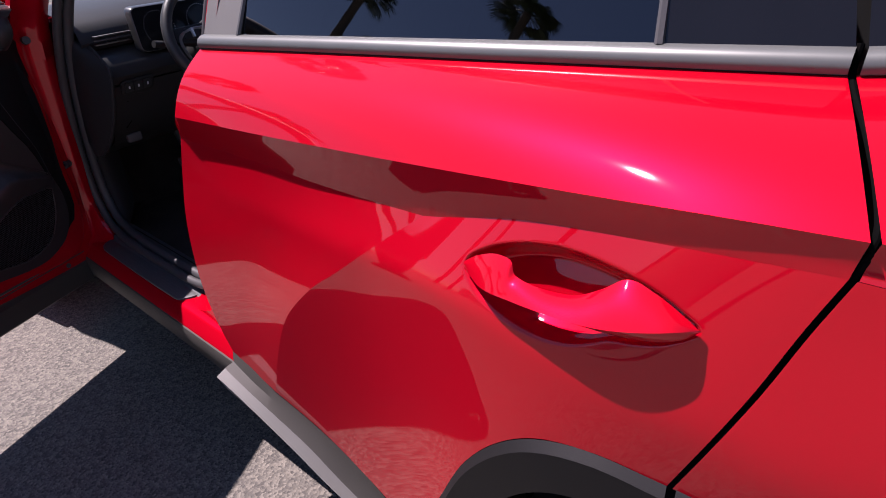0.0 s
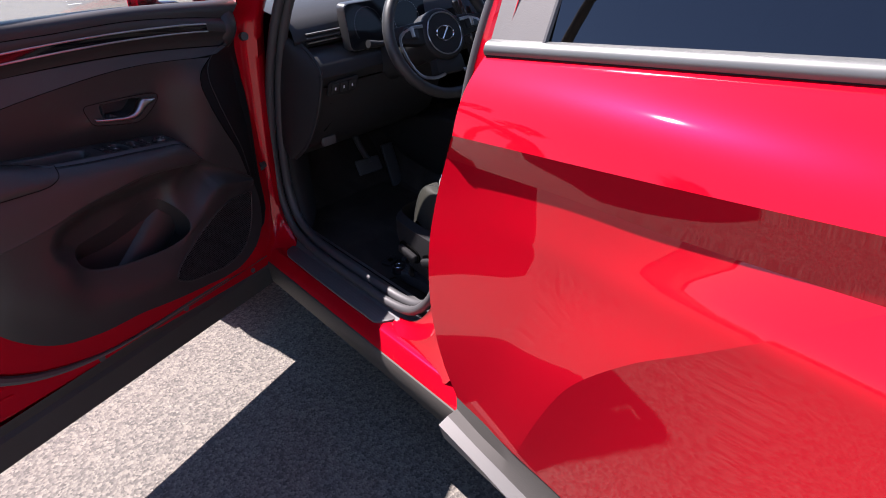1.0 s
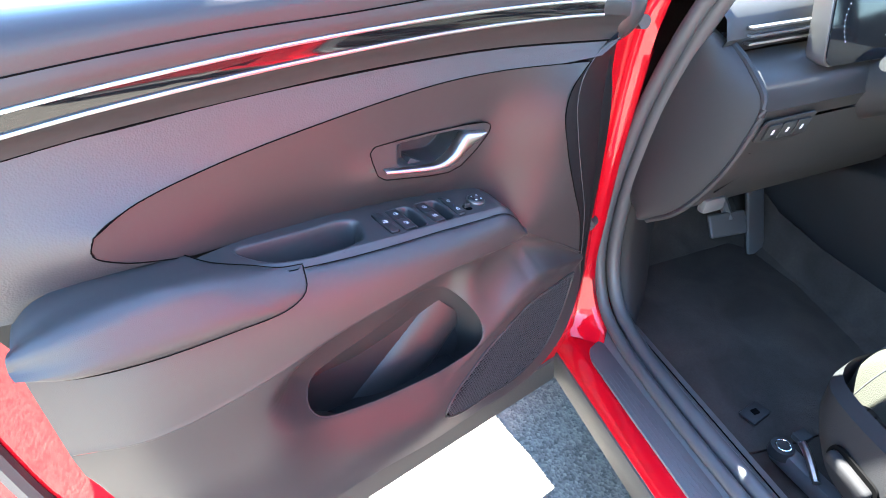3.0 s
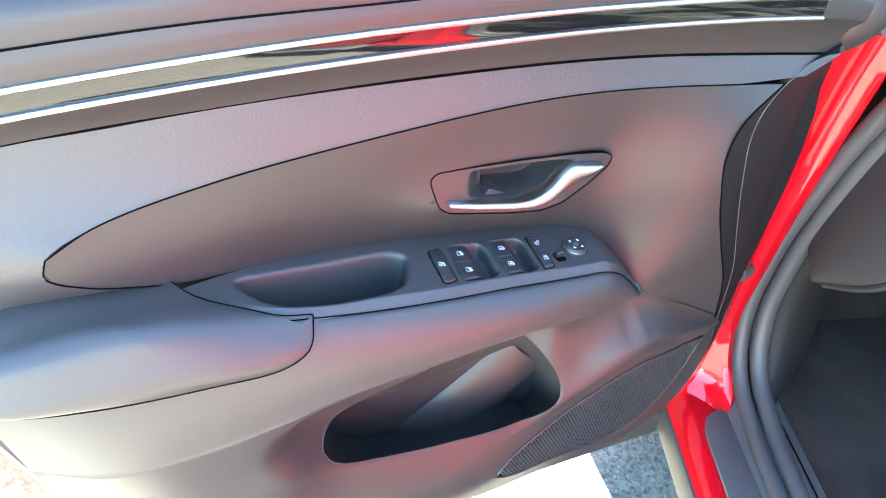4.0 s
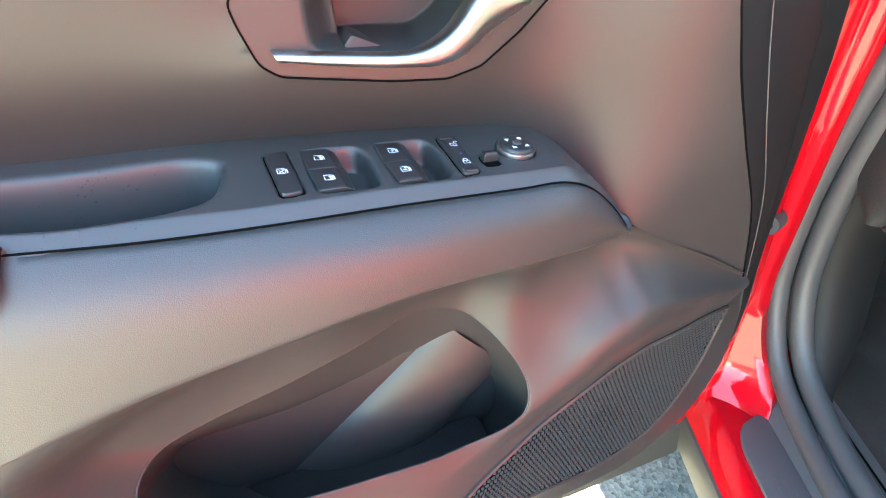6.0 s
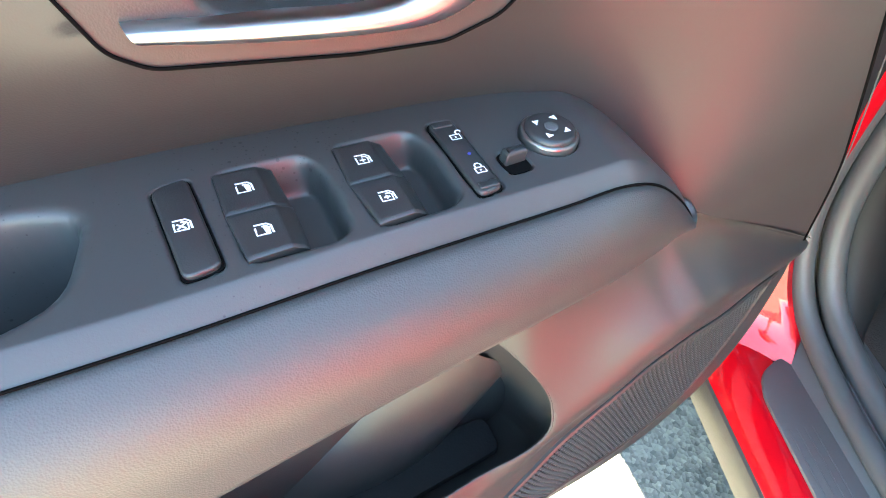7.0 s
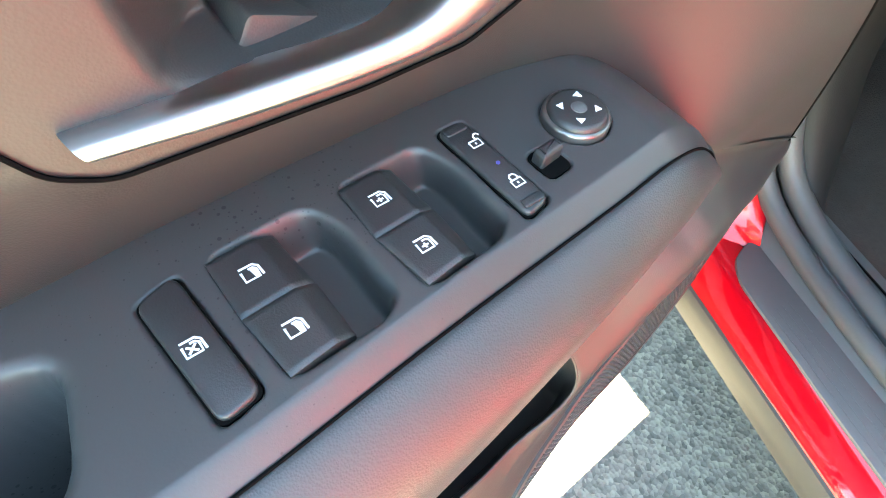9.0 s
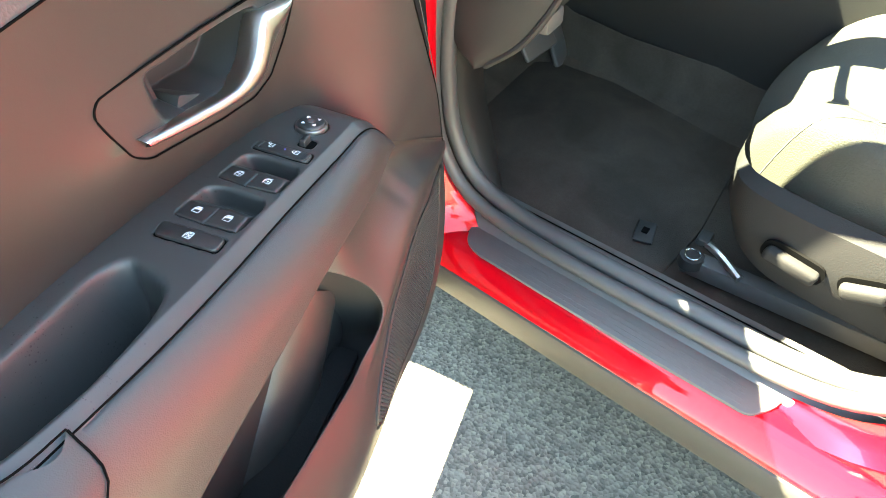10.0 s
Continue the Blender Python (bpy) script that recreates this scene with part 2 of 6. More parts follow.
def tube(pts, r, seg=10, flat=1.0, up=(0, 0, 1), caps=True):
    """A round or oval bar along pts."""
    P = [Vector(p) for p in pts]
    vs, n = [], len(P)
    for i, p in enumerate(P):
        d = (P[min(n - 1, i + 1)] - P[max(0, i - 1)]).normalized()
        s = d.cross(Vector(up))
        s = s.normalized() if s.length > 1e-4 else d.orthogonal().normalized()
        t = s.cross(d)
        rr = r[i] if isinstance(r, (list, tuple)) else r
        for k in range(seg):
            a = 2 * math.pi * k / seg
            vs.append(tuple(p + s * (math.cos(a) * rr) + t * (math.sin(a) * rr * flat)))
    fs = grid_faces(n, seg, 0, False, True)
    if caps:
        fs += [tuple(range(seg))[::-1], tuple((n - 1) * seg + k for k in range(seg))]
    return vs, fs


def slab(outline, to, d0, d1, bevel=0.0, steps=2):
    """A plate with that outline; to(a, b, d) places a point; from depth d0 to the face at d1, with a rounded rim."""
    n = len(outline)
    area = sum(outline[i][0] * outline[(i + 1) % n][1] - outline[(i + 1) % n][0] * outline[i][1] for i in range(n))
    o = outline if area > 0 else outline[::-1]

    def inset(q):
        r = []
        for i in range(n):
            a, b, c = Vector(o[i - 1]), Vector(o[i]), Vector(o[(i + 1) % n])
            e = ((b - a).normalized() + (c - b).normalized())
            e = e.normalized() if e.length > 1e-6 else Vector((1, 0))
            r.append(b + Vector((-e.y, e.x)) * q)
        return r
    sgn = 1 if d1 > d0 else -1
    rings = [(0.0, d0)] + [(bevel * (1 - math.cos(k / steps * math.pi / 2)), d1 - sgn * bevel * (1 - math.sin(k / steps * math.pi / 2))) for k in range(steps + 1)]
    if not bevel:
        rings = [(0.0, d0), (0.0, d1)]
    vs = []
    for q, d in rings:
        vs += [tuple(to(p[0], p[1], d)) for p in inset(q)]
    fs = grid_faces(len(rings), n, 0, False, True)
    fs.append(tuple((len(rings) - 1) * n + k for k in range(n)))
    fs.append(tuple(range(n))[::-1])
    return vs, fs


def rounded(x0, y0, x1, y1, r, k=4):
    out = []
    for cx, cy, a in ((x1 - r, y1 - r, 0), (x0 + r, y1 - r, 90), (x0 + r, y0 + r, 180), (x1 - r, y0 + r, 270)):
        for i in range(k + 1):
            t = radians(a + 90 * i / k)
            out.append((cx + r * math.cos(t), cy + r * math.sin(t)))
    return out


def roundpoly(pts, r, k=4):
    """A polygon with its corners cut round."""
    out, n = [], len(pts)
    for i in range(n):
        a, b, c = Vector(pts[i - 1]), Vector(pts[i]), Vector(pts[(i + 1) % n])
        d1, d2 = (a - b), (c - b)
        q = min(r, d1.length * 0.45, d2.length * 0.45)
        p, s = b + d1.normalized() * q, b + d2.normalized() * q
        for j in range(k + 1):
            t = j / k
            out.append(tuple(p * (1 - t) ** 2 + b * (2 * t * (1 - t)) + s * t * t))
    return out


def closed(pts, n):
    """n points of a smooth closed curve."""
    P = list(pts)
    k = len(P)
    full = cr(P[-3:] + P + P[:3], 60 * (k + 5))
    i0 = min(range(len(full) // 2), key=lambda i: (full[i] - Vector(P[0])).length)
    i1 = min(range(len(full) // 2, len(full)), key=lambda i: (full[i] - Vector(P[0])).length)
    seg = full[i0:i1 + 1]
    return [tuple(p) for p in cr(seg[::max(1, len(seg) // 200)] + [seg[-1]], n + 1)[:-1]]


def sdf(U, W, poly, r=0.0):
    """Signed distance from grids of points to a polygon (inside negative)."""
    P = np.array(poly)
    d = np.full(U.shape, 1e9)
    inside = np.zeros(U.shape, bool)
    for i in range(len(P)):
        a, b = P[i - 1], P[i]
        ex, ey = b - a
        t = np.clip(((U - a[0]) * ex + (W - a[1]) * ey) / (ex * ex + ey * ey + 1e-15), 0, 1)
        d = np.minimum(d, np.hypot(U - a[0] - t * ex, W - a[1] - t * ey))
        c = ((a[1] > W) != (b[1] > W)) & (U < (b[0] - a[0]) * (W - a[1]) / (b[1] - a[1] + 1e-15) + a[0])
        inside ^= c
    return np.where(inside, -d, d) - r


def spline(ctrl, A, B, soft=1e-7):
    """A smooth height over the plane through control points (a, b, height): a thin plate."""
    C = np.array(ctrl, float)
    n = len(C)

    def kern(r2):
        return 0.5 * r2 * np.log(r2 + 1e-12)
    K = kern((C[:, None, 0] - C[None, :, 0]) ** 2 + (C[:, None, 1] - C[None, :, 1]) ** 2) + soft * np.eye(n)
    Q = np.c_[np.ones(n), C[:, :2]]
    M = np.block([[K, Q], [Q.T, np.zeros((3, 3))]])
    k = np.linalg.solve(M, np.r_[C[:, 2], 0, 0, 0])
    out = k[n] + k[n + 1] * A + k[n + 2] * B
    for i in range(n):
        out = out + k[i] * kern((A - C[i, 0]) ** 2 + (B - C[i, 1]) ** 2)
    return out


def sstep(a, b, x):
    t = np.clip((x - a) / (b - a), 0, 1)
    return t * t * (3 - 2 * t)


def box(cx, cy, cz, sx, sy, sz, bevel=0.0, seg=2, m=None):
    bm = bmesh.new()
    bmesh.ops.create_cube(bm, size=1)
    for v in bm.verts:
        v.co = Vector((v.co.x * sx, v.co.y * sy, v.co.z * sz))
    if bevel:
        bmesh.ops.bevel(bm, geom=bm.edges[:], offset=bevel, segments=seg, affect="EDGES", profile=0.5)
    for v in bm.verts:
        v.co = (m @ v.co if m else v.co) + Vector((cx, cy, cz))
    bm.verts.index_update()
    out = [tuple(v.co) for v in bm.verts], [tuple(v.index for v in f.verts) for f in bm.faces]
    bm.free()
    return out


def moved(mesh, m):
    return [tuple(m @ Vector(v)) for v in mesh[0]], mesh[1]


def ribbon(pts, width, to, d):
    """A thin printed stroke along 2D pts."""
    P = [Vector(p) for p in pts]
    vs, n = [], len(P)
    for i, p in enumerate(P):
        t = (P[min(n - 1, i + 1)] - P[max(0, i - 1)]).normalized()
        s = Vector((-t.y, t.x)) * width / 2
        vs += [tuple(to(*(p + s), d)), tuple(to(*(p - s), d))]
    return vs, [(2 * i, 2 * i + 1, 2 * i + 3, 2 * i + 2) for i in range(n - 1)]


# ---- ground and surroundings ----
def ground():
    vs = []
    steps = [-1500, -300, -60, -12, -4, -2, 0, 2, 4, 12, 60, 300, 1500]
    for y in steps:
        for x in steps:
            vs.append((x, y, 0))
    ob = part("ground", (vs, grid_faces(len(steps), len(steps))), ASPHALT, None)
    return tagged(ob, "pale weathered asphalt of a parking lot in sun and shade", "ground", kind="structure")


ground()


def parking_line(x, y, length, turn):
    ob = part("parking_line", box(0, 0, 0.004, length, 0.1, 0.004), LINE, None, smooth=False)
    ob.matrix_world = pose(x, y, 0, 0, 0, turn)
    tagged(ob, "worn white painted parking bay line on asphalt", "road marking", "parking bay lines", "structure")


parking_line(-8.0, -2.6, 4.8, -4)
parking_line(-8.0, -5.3, 4.8, -4)


# ---- the car: exterior ----
car = tagged(new("car"), "glossy red compact SUV parked on asphalt with its driver's door open", "car")
car.empty_display_size = 0.2

BELT = [(-0.008, 0.100, 1.148), (0.35, 0.098, 1.176), (0.72, 0.09, 1.205), (1.089, 0.08, 1.235)]
CR_A = [(0.003, 0.0, 1.034), (0.360, -0.03, 1.065), (0.663, -0.06, 1.097), (0.876, -0.083, 1.123), (1.044, -0.105, 1.147), (1.141, -0.118, 1.160)]
CR_B = [(-0.032, 0.020, 0.978), (0.246, -0.006, 0.993), (0.416, -0.020, 0.996), (0.655, -0.058, 1.016), (0.808, -0.083, 1.062), (1.004, -0.107, 1.099), (1.137, -0.123, 1.123)]
FRONT = [(-0.032, 0.020, 0.978), (-0.06, 0.015, 0.88), (-0.072, 0.002, 0.77), (-0.058, -0.012, 0.63), (-0.02, -0.02, 0.52), (0.022, -0.025, 0.452)]
CR_C = [(0.655, -0.058, 1.016), (0.590, -0.062, 0.963), (0.486, -0.063, 0.873), (0.401, -0.065, 0.801), (0.308, -0.066, 0.692), (0.250, -0.062, 0.570), (0.20, -0.048, 0.430)]
SEAM = [(1.137, -0.123, 1.123), (1.121, -0.136, 1.071), (1.10, -0.147, 0.995), (1.076, -0.150, 0.922), (1.051, -0.150, 0.842)]
ARCH = [(0.60, -0.10, 0.38), (0.68, -0.120, 0.44), (0.727, -0.135, 0.553), (0.781, -0.142, 0.684), (0.839, -0.147, 0.769), (0.896, -0.150, 0.816), (0.967, -0.150, 0.839), (1.051, -0.150, 0.842)]
LOWER = [(0.022, -0.025, 0.452), (0.11, -0.036, 0.440), (0.20, -0.048, 0.430)]
LOWER2 = [(0.20, -0.048, 0.430), (0.38, -0.062, 0.405), (0.50, -0.080, 0.385), (0.60, -0.10, 0.38)]


def smooth_line(xs, ys):
    """A function that runs smoothly through the points (natural cubic)."""
    xs, ys = np.array(xs), np.array(ys)
    n = len(xs)
    h = np.diff(xs)
    A, r = np.eye(n), np.zeros(n)
    for i in range(1, n - 1):
        A[i, i - 1:i + 2] = h[i - 1], 2 * (h[i - 1] + h[i]), h[i]
        r[i] = 6 * ((ys[i + 1] - ys[i]) / h[i] - (ys[i] - ys[i - 1]) / h[i - 1])
    m = np.linalg.solve(A, r)

    def at(x):
        i = int(np.clip(np.searchsorted(xs, x) - 1, 0, n - 2))
        a, b = (xs[i + 1] - x) / h[i], (x - xs[i]) / h[i]
        return float(a * ys[i] + b * ys[i + 1] + ((a ** 3 - a) * m[i] + (b ** 3 - b) * m[i + 1]) * h[i] ** 2 / 6)
    return at


# the haunch over the wheel: a shelf under the dark band, a soft ridge, and the flank below it
SHELF_X = (0.1, 0.416, 0.655, 0.808, 1.004, 1.137, 1.2)
SHELF_Z, SHELF_Y = smooth_line(SHELF_X, (0.985, 0.985, 1.016, 1.062, 1.099, 1.123, 1.133)), smooth_line(SHELF_X, (-0.020, -0.026, -0.048, -0.066, -0.093, -0.115, -0.125))
RIDGE_X = (0.2, 0.4, 0.56, 0.65, 0.74, 0.83, 0.92, 1.0, 1.07, 1.2)
RIDGE_Z, RIDGE_Y = smooth_line(RIDGE_X, (0.93, 0.93, 0.932, 0.940, 0.946, 0.947, 0.944, 0.938, 0.929, 0.912)), smooth_line(RIDGE_X, (-0.059, -0.063, -0.072, -0.089, -0.109, -0.126, -0.139, -0.146, -0.150, -0.154))
FOOT_X = (0.2, 0.38, 0.5, 0.6, 0.68, 0.76, 0.84, 0.9, 0.97, 1.05, 1.2)
FOOT_Z, FOOT_Y = smooth_line(FOOT_X, (0.43, 0.405, 0.39, 0.40, 0.46, 0.62, 0.755, 0.806, 0.832, 0.842, 0.842)), smooth_line(FOOT_X, (-0.048, -0.062, -0.080, -0.10, -0.12, -0.138, -0.147, -0.150, -0.151, -0.150, -0.150))


def haunch_y(x, z):
    zr, yr = RIDGE_Z(x), RIDGE_Y(x)
    above = -(yr + (SHELF_Y(x) - yr) * (z - zr) / (SHELF_Z(x) - zr))
    below = -(yr + (FOOT_Y(x) - yr) * (zr - z) / (zr - FOOT_Z(x)))
    k, m = 0.0035, min(above, below)
    return -(m - k * math.log(math.exp(-(above - m) / k) + math.exp(-(below - m) / k)))


def rear_door():
    n = 40
    nz, nx = 280, 400
    def haunch(p):
        return (p[0], haunch_y(p[0], p[2]), p[2])
    crease_b = CR_B[:3] + [haunch(p) for p in CR_B[3:]]
    crease_c = [Vector(haunch(p)) for p in cr(CR_C, 40)]
    belt, a = cr(BELT, n), cr(CR_A, n)
    up = between(a, belt, 22, (0, -0.014, 0.006))
    band = between(cr(crease_b, n), a, 6, (0, 0.002, 0))
    low = [LOWER[0], LOWER[1], crease_c[-1]]
    front_facet = coons(cr(low, n), cr(crease_b[:4], n), cr(FRONT[::-1], 40), crease_c[::-1])
    for i, r in enumerate(front_facet):
        for j, p in enumerate(r):
            p.y += 0.006 * math.sin(math.pi * i / 39) * math.sin(math.pi * j / 39)
    bottom = cr(LOWER2 + ARCH[1:], nx)
    handle_facet = coons(bottom, cr(CR_B[3:], nx), cr(CR_C[::-1], nz), cr(SEAM[::-1], nz))
    for r in handle_facet:
        for p in r:
            p.y = haunch(p)[1]
    # the bowl behind the grip
    bowl = closed([(0.7496, 0.994), (0.776, 1.019), (0.823, 1.0417), (0.875, 1.0552), (0.914, 1.0582), (0.955, 1.057), (0.993, 1.0514), (1.021, 1.0426), (1.0425, 1.031), (1.026, 1.013), (1.004, 0.9995), (0.982, 0.9915), (0.957, 0.985), (0.943, 0.976), (0.919, 0.9634), (0.884, 0.9542), (0.845, 0.9527), (0.809, 0.9582), (0.7735, 0.9702)], 110)
    X = np.array([[p.x for p in r] for r in handle_facet])
    Zg = np.array([[p.z for p in r] for r in handle_facet])
    hole = sdf(X, Zg, bowl)
    push = 0.030 * (1 - sstep(-0.030, 0.0, hole)) + 0.007 * (1 - sstep(-0.008, 0.002, hole))
    for r, q in zip(handle_facet, push):
        for p, dy in zip(r, q):
            p.y += float(dy)
    # folded front edge towards the pillar
    edge = cr([(-0.008, 0.1, 1.148), (0.0, 0.045, 1.085), (0.003, 0.0, 1.034)] + FRONT, 40)
    fold = [edge, [p + Vector((0.004, 0.012, 0)) for p in edge], [p + Vector((0.012, 0.045, 0)) for p in edge]]
    skin = joined(sheet(up, True), sheet(band, True), sheet(front_facet, True), sheet(handle_facet, True), sheet(fold))
    d = part("rear_door", skin, RED, car, "closed red rear door with sharp creases", auto=24)
    # belt strip
    prof = [(0.006, -0.001), (-0.004, 0.001), (-0.0065, 0.006), (-0.0065, 0.011), (-0.003, 0.018), (0.004, 0.0225), (0.012, 0.024), (0.02, 0.024)]
    base = cr(BELT, 40)
    part("belt_moulding", sheet([[p + Vector((0, dy, dz)) for p in base] for dy, dz in prof], True), BELTGREY, d, "satin grey belt moulding")
    part("belt_seal", tube([p + Vector((0, 0.002, -0.002)) for p in base], 0.0048, 8), TRIBLACK, d)
    top = [(0.02, 0.3, 1.56), (0.4, 0.32, 1.60), (0.8, 0.32, 1.59), (1.0, 0.3, 1.55)]
    low = [p + Vector((0, 0.016, 0.022)) for p in cr(BELT, 30)]
    hi = cr(top, 30)

    def pane(name, i0, i1, m, lab, off):
        rows = [[a.lerp(b, k / 7) + Vector((0, off - 0.02 * math.sin(math.pi * k / 7) * 0.6, 0)) for a, b in zip(low[i0:i1 + 1], hi[i0:i1 + 1])] for k in range(8)]
        return part(name, sheet(rows, True), m, d, lab)
    pane("pillar_cover", 0, 3, CLAD, "satin grey pillar cover", -0.003)
    part("window_rubber", tube([low[3] + Vector((0, -0.004, 0)), hi[3] + Vector((0, -0.016, 0))], 0.005, 6), RUBBER, d)
    pane("window_glass", 3, 24, GLASS_DARK, "dark tinted rear window glass", 0.0)
    pane("quarter_glass", 24, 29, GLOSS, "dark fixed quarter pane", -0.002)
    part("window_divider", tube([low[24] + Vector((0, -0.004, 0)), hi[24] + Vector((0, -0.016, 0))], 0.006, 6), RUBBER, d)
    # lower cladding
    cl_top = cr([(0.018, -0.022, 0.455), (0.11, -0.036, 0.443), (0.21, -0.046, 0.428), (0.38, -0.060, 0.405), (0.50, -0.080, 0.385), (0.62, -0.105, 0.375), (0.69, -0.12, 0.43)], 30)
    cl_rec = cr([(0.032, -0.036, 0.431), (0.11, -0.046, 0.415), (0.21, -0.055, 0.402), (0.34, -0.064, 0.380), (0.46, -0.080, 0.345), (0.60, -0.10, 0.32), (0.69, -0.11, 0.34)], 30)
    cl_mid = cr([(0.020, -0.082, 0.410), (0.11, -0.086, 0.388), (0.2, -0.090, 0.362), (0.30, -0.096, 0.335), (0.42, -0.104, 0.300), (0.6, -0.115, 0.28), (0.69, -0.12, 0.30)], 30)
    cl_low = cr([(0.012, -0.060, 0.345), (0.11, -0.06, 0.32), (0.2, -0.06, 0.30), (0.4, -0.065, 0.255), (0.6, -0.075, 0.24), (0.69, -0.08, 0.25)], 30)
    cl_in = [p + Vector((0, 0.06, 0.02)) for p in cl_low]
    step = between(cl_rec, cl_mid, 3, (0, 0, 0.003))[1]
    part("cladding_recess", sheet([cl_top, cl_rec, step]), DARKCLAD, d, "dark recessed strip above the cladding ledge", auto=30)
    body = sheet([step, cl_mid, cl_low, cl_in])
    endcap = ([tuple(r[0]) for r in (cl_top, cl_rec, cl_mid, cl_low, cl_in)], [(0, 1, 2, 3, 4)])
    part("lower_cladding", joined(body, endcap), CLAD, d, "grey plastic lower door cladding", auto=30)
    # wheel arch trim
    c = Vector((1.16, 0, 0.36))
    arch = cr(ARCH[1:], 30)
    rim = [[p.copy() for p in arch], [p + Vector((0, -0.012, 0)) + (c - p) * Vector((0.02, 0, 0.02)) for p in arch],
           [p + Vector((0, -0.012, 0)) + (c - p) * Vector((0.14, 0, 0.14)) for p in arch],
           [p + Vector((0, 0.03, 0)) + (c - p) * Vector((0.17, 0, 0.17)) for p in arch], [p + Vector((0, 0.25, 0)) + (c - p) * Vector((0.15, 0, 0.15)) for p in arch]]
    part("arch_trim", sheet(rim), TRIBLACK, d, "black wheel arch trim")
    # grip: a blade with a flat top face, pointed at its rear end
    top_e = cr([(0.7536, -0.0927, 0.9989), (0.7746, -0.0953, 1.0156), (0.8044, -0.0987, 1.0290), (0.8267, -0.1044, 1.0290), (0.834, -0.1114, 1.0188), (0.8527, -0.1171, 1.0166), (0.883, -0.1215, 1.019), (0.9167, -0.123, 1.0270), (0.9400, -0.1175, 1.0400), (0.9640, -0.1085, 1.0560), (0.9963, -0.1145, 1.0525), (1.0252, -0.1210, 1.0425), (1.0425, -0.1250, 1.0345)], 80)
    out_e = cr([(0.7555, -0.0965, 0.9920), (0.7974, -0.1252, 0.9926), (0.8439, -0.1396, 1.0007), (0.8836, -0.1484, 1.0075), (0.9251, -0.1542, 1.0138), (0.9611, -0.1549, 1.0205), (0.9929, -0.1514, 1.0287), (1.0213, -0.1434, 1.0360), (1.0428, -0.1265, 1.0362)], 80)
    low_e = cr([(0.7575, -0.0955, 0.9880), (0.8007, -0.1190, 0.9870), (0.8465, -0.1292, 0.9933), (0.8823, -0.1368, 0.9995), (0.9244, -0.1429, 1.0063), (0.9562, -0.1457, 1.0091), (0.9848, -0.1450, 1.0134), (1.0107, -0.1420, 1.0189), (1.0309, -0.1360, 1.0268), (1.0428, -0.1258, 1.0345)], 80)
    in_e = [p.lerp(q, 0.55) + Vector((0, 0.014 * math.sin(math.pi * k / 79), -0.006 * math.sin(math.pi * k / 79))) for k, (p, q) in enumerate(zip(top_e, low_e))]
    rows = between(top_e, out_e, 8, (0, -0.0012, 0.0012)) + between(out_e, low_e, 4, (0, -0.001, 0))[1:] + between(low_e, in_e, 4)[1:] + between(in_e, top_e, 4)[1:]
    part("door_grip", sheet(rows), RED, d, "red body-coloured pull handle", auto=24)
    return d


BELTGREY = mat("satin_grey_moulding", (0.12, 0.128, 0.12), 0.36, 0.3, vary=0.06, vscale=20)
rear_door()


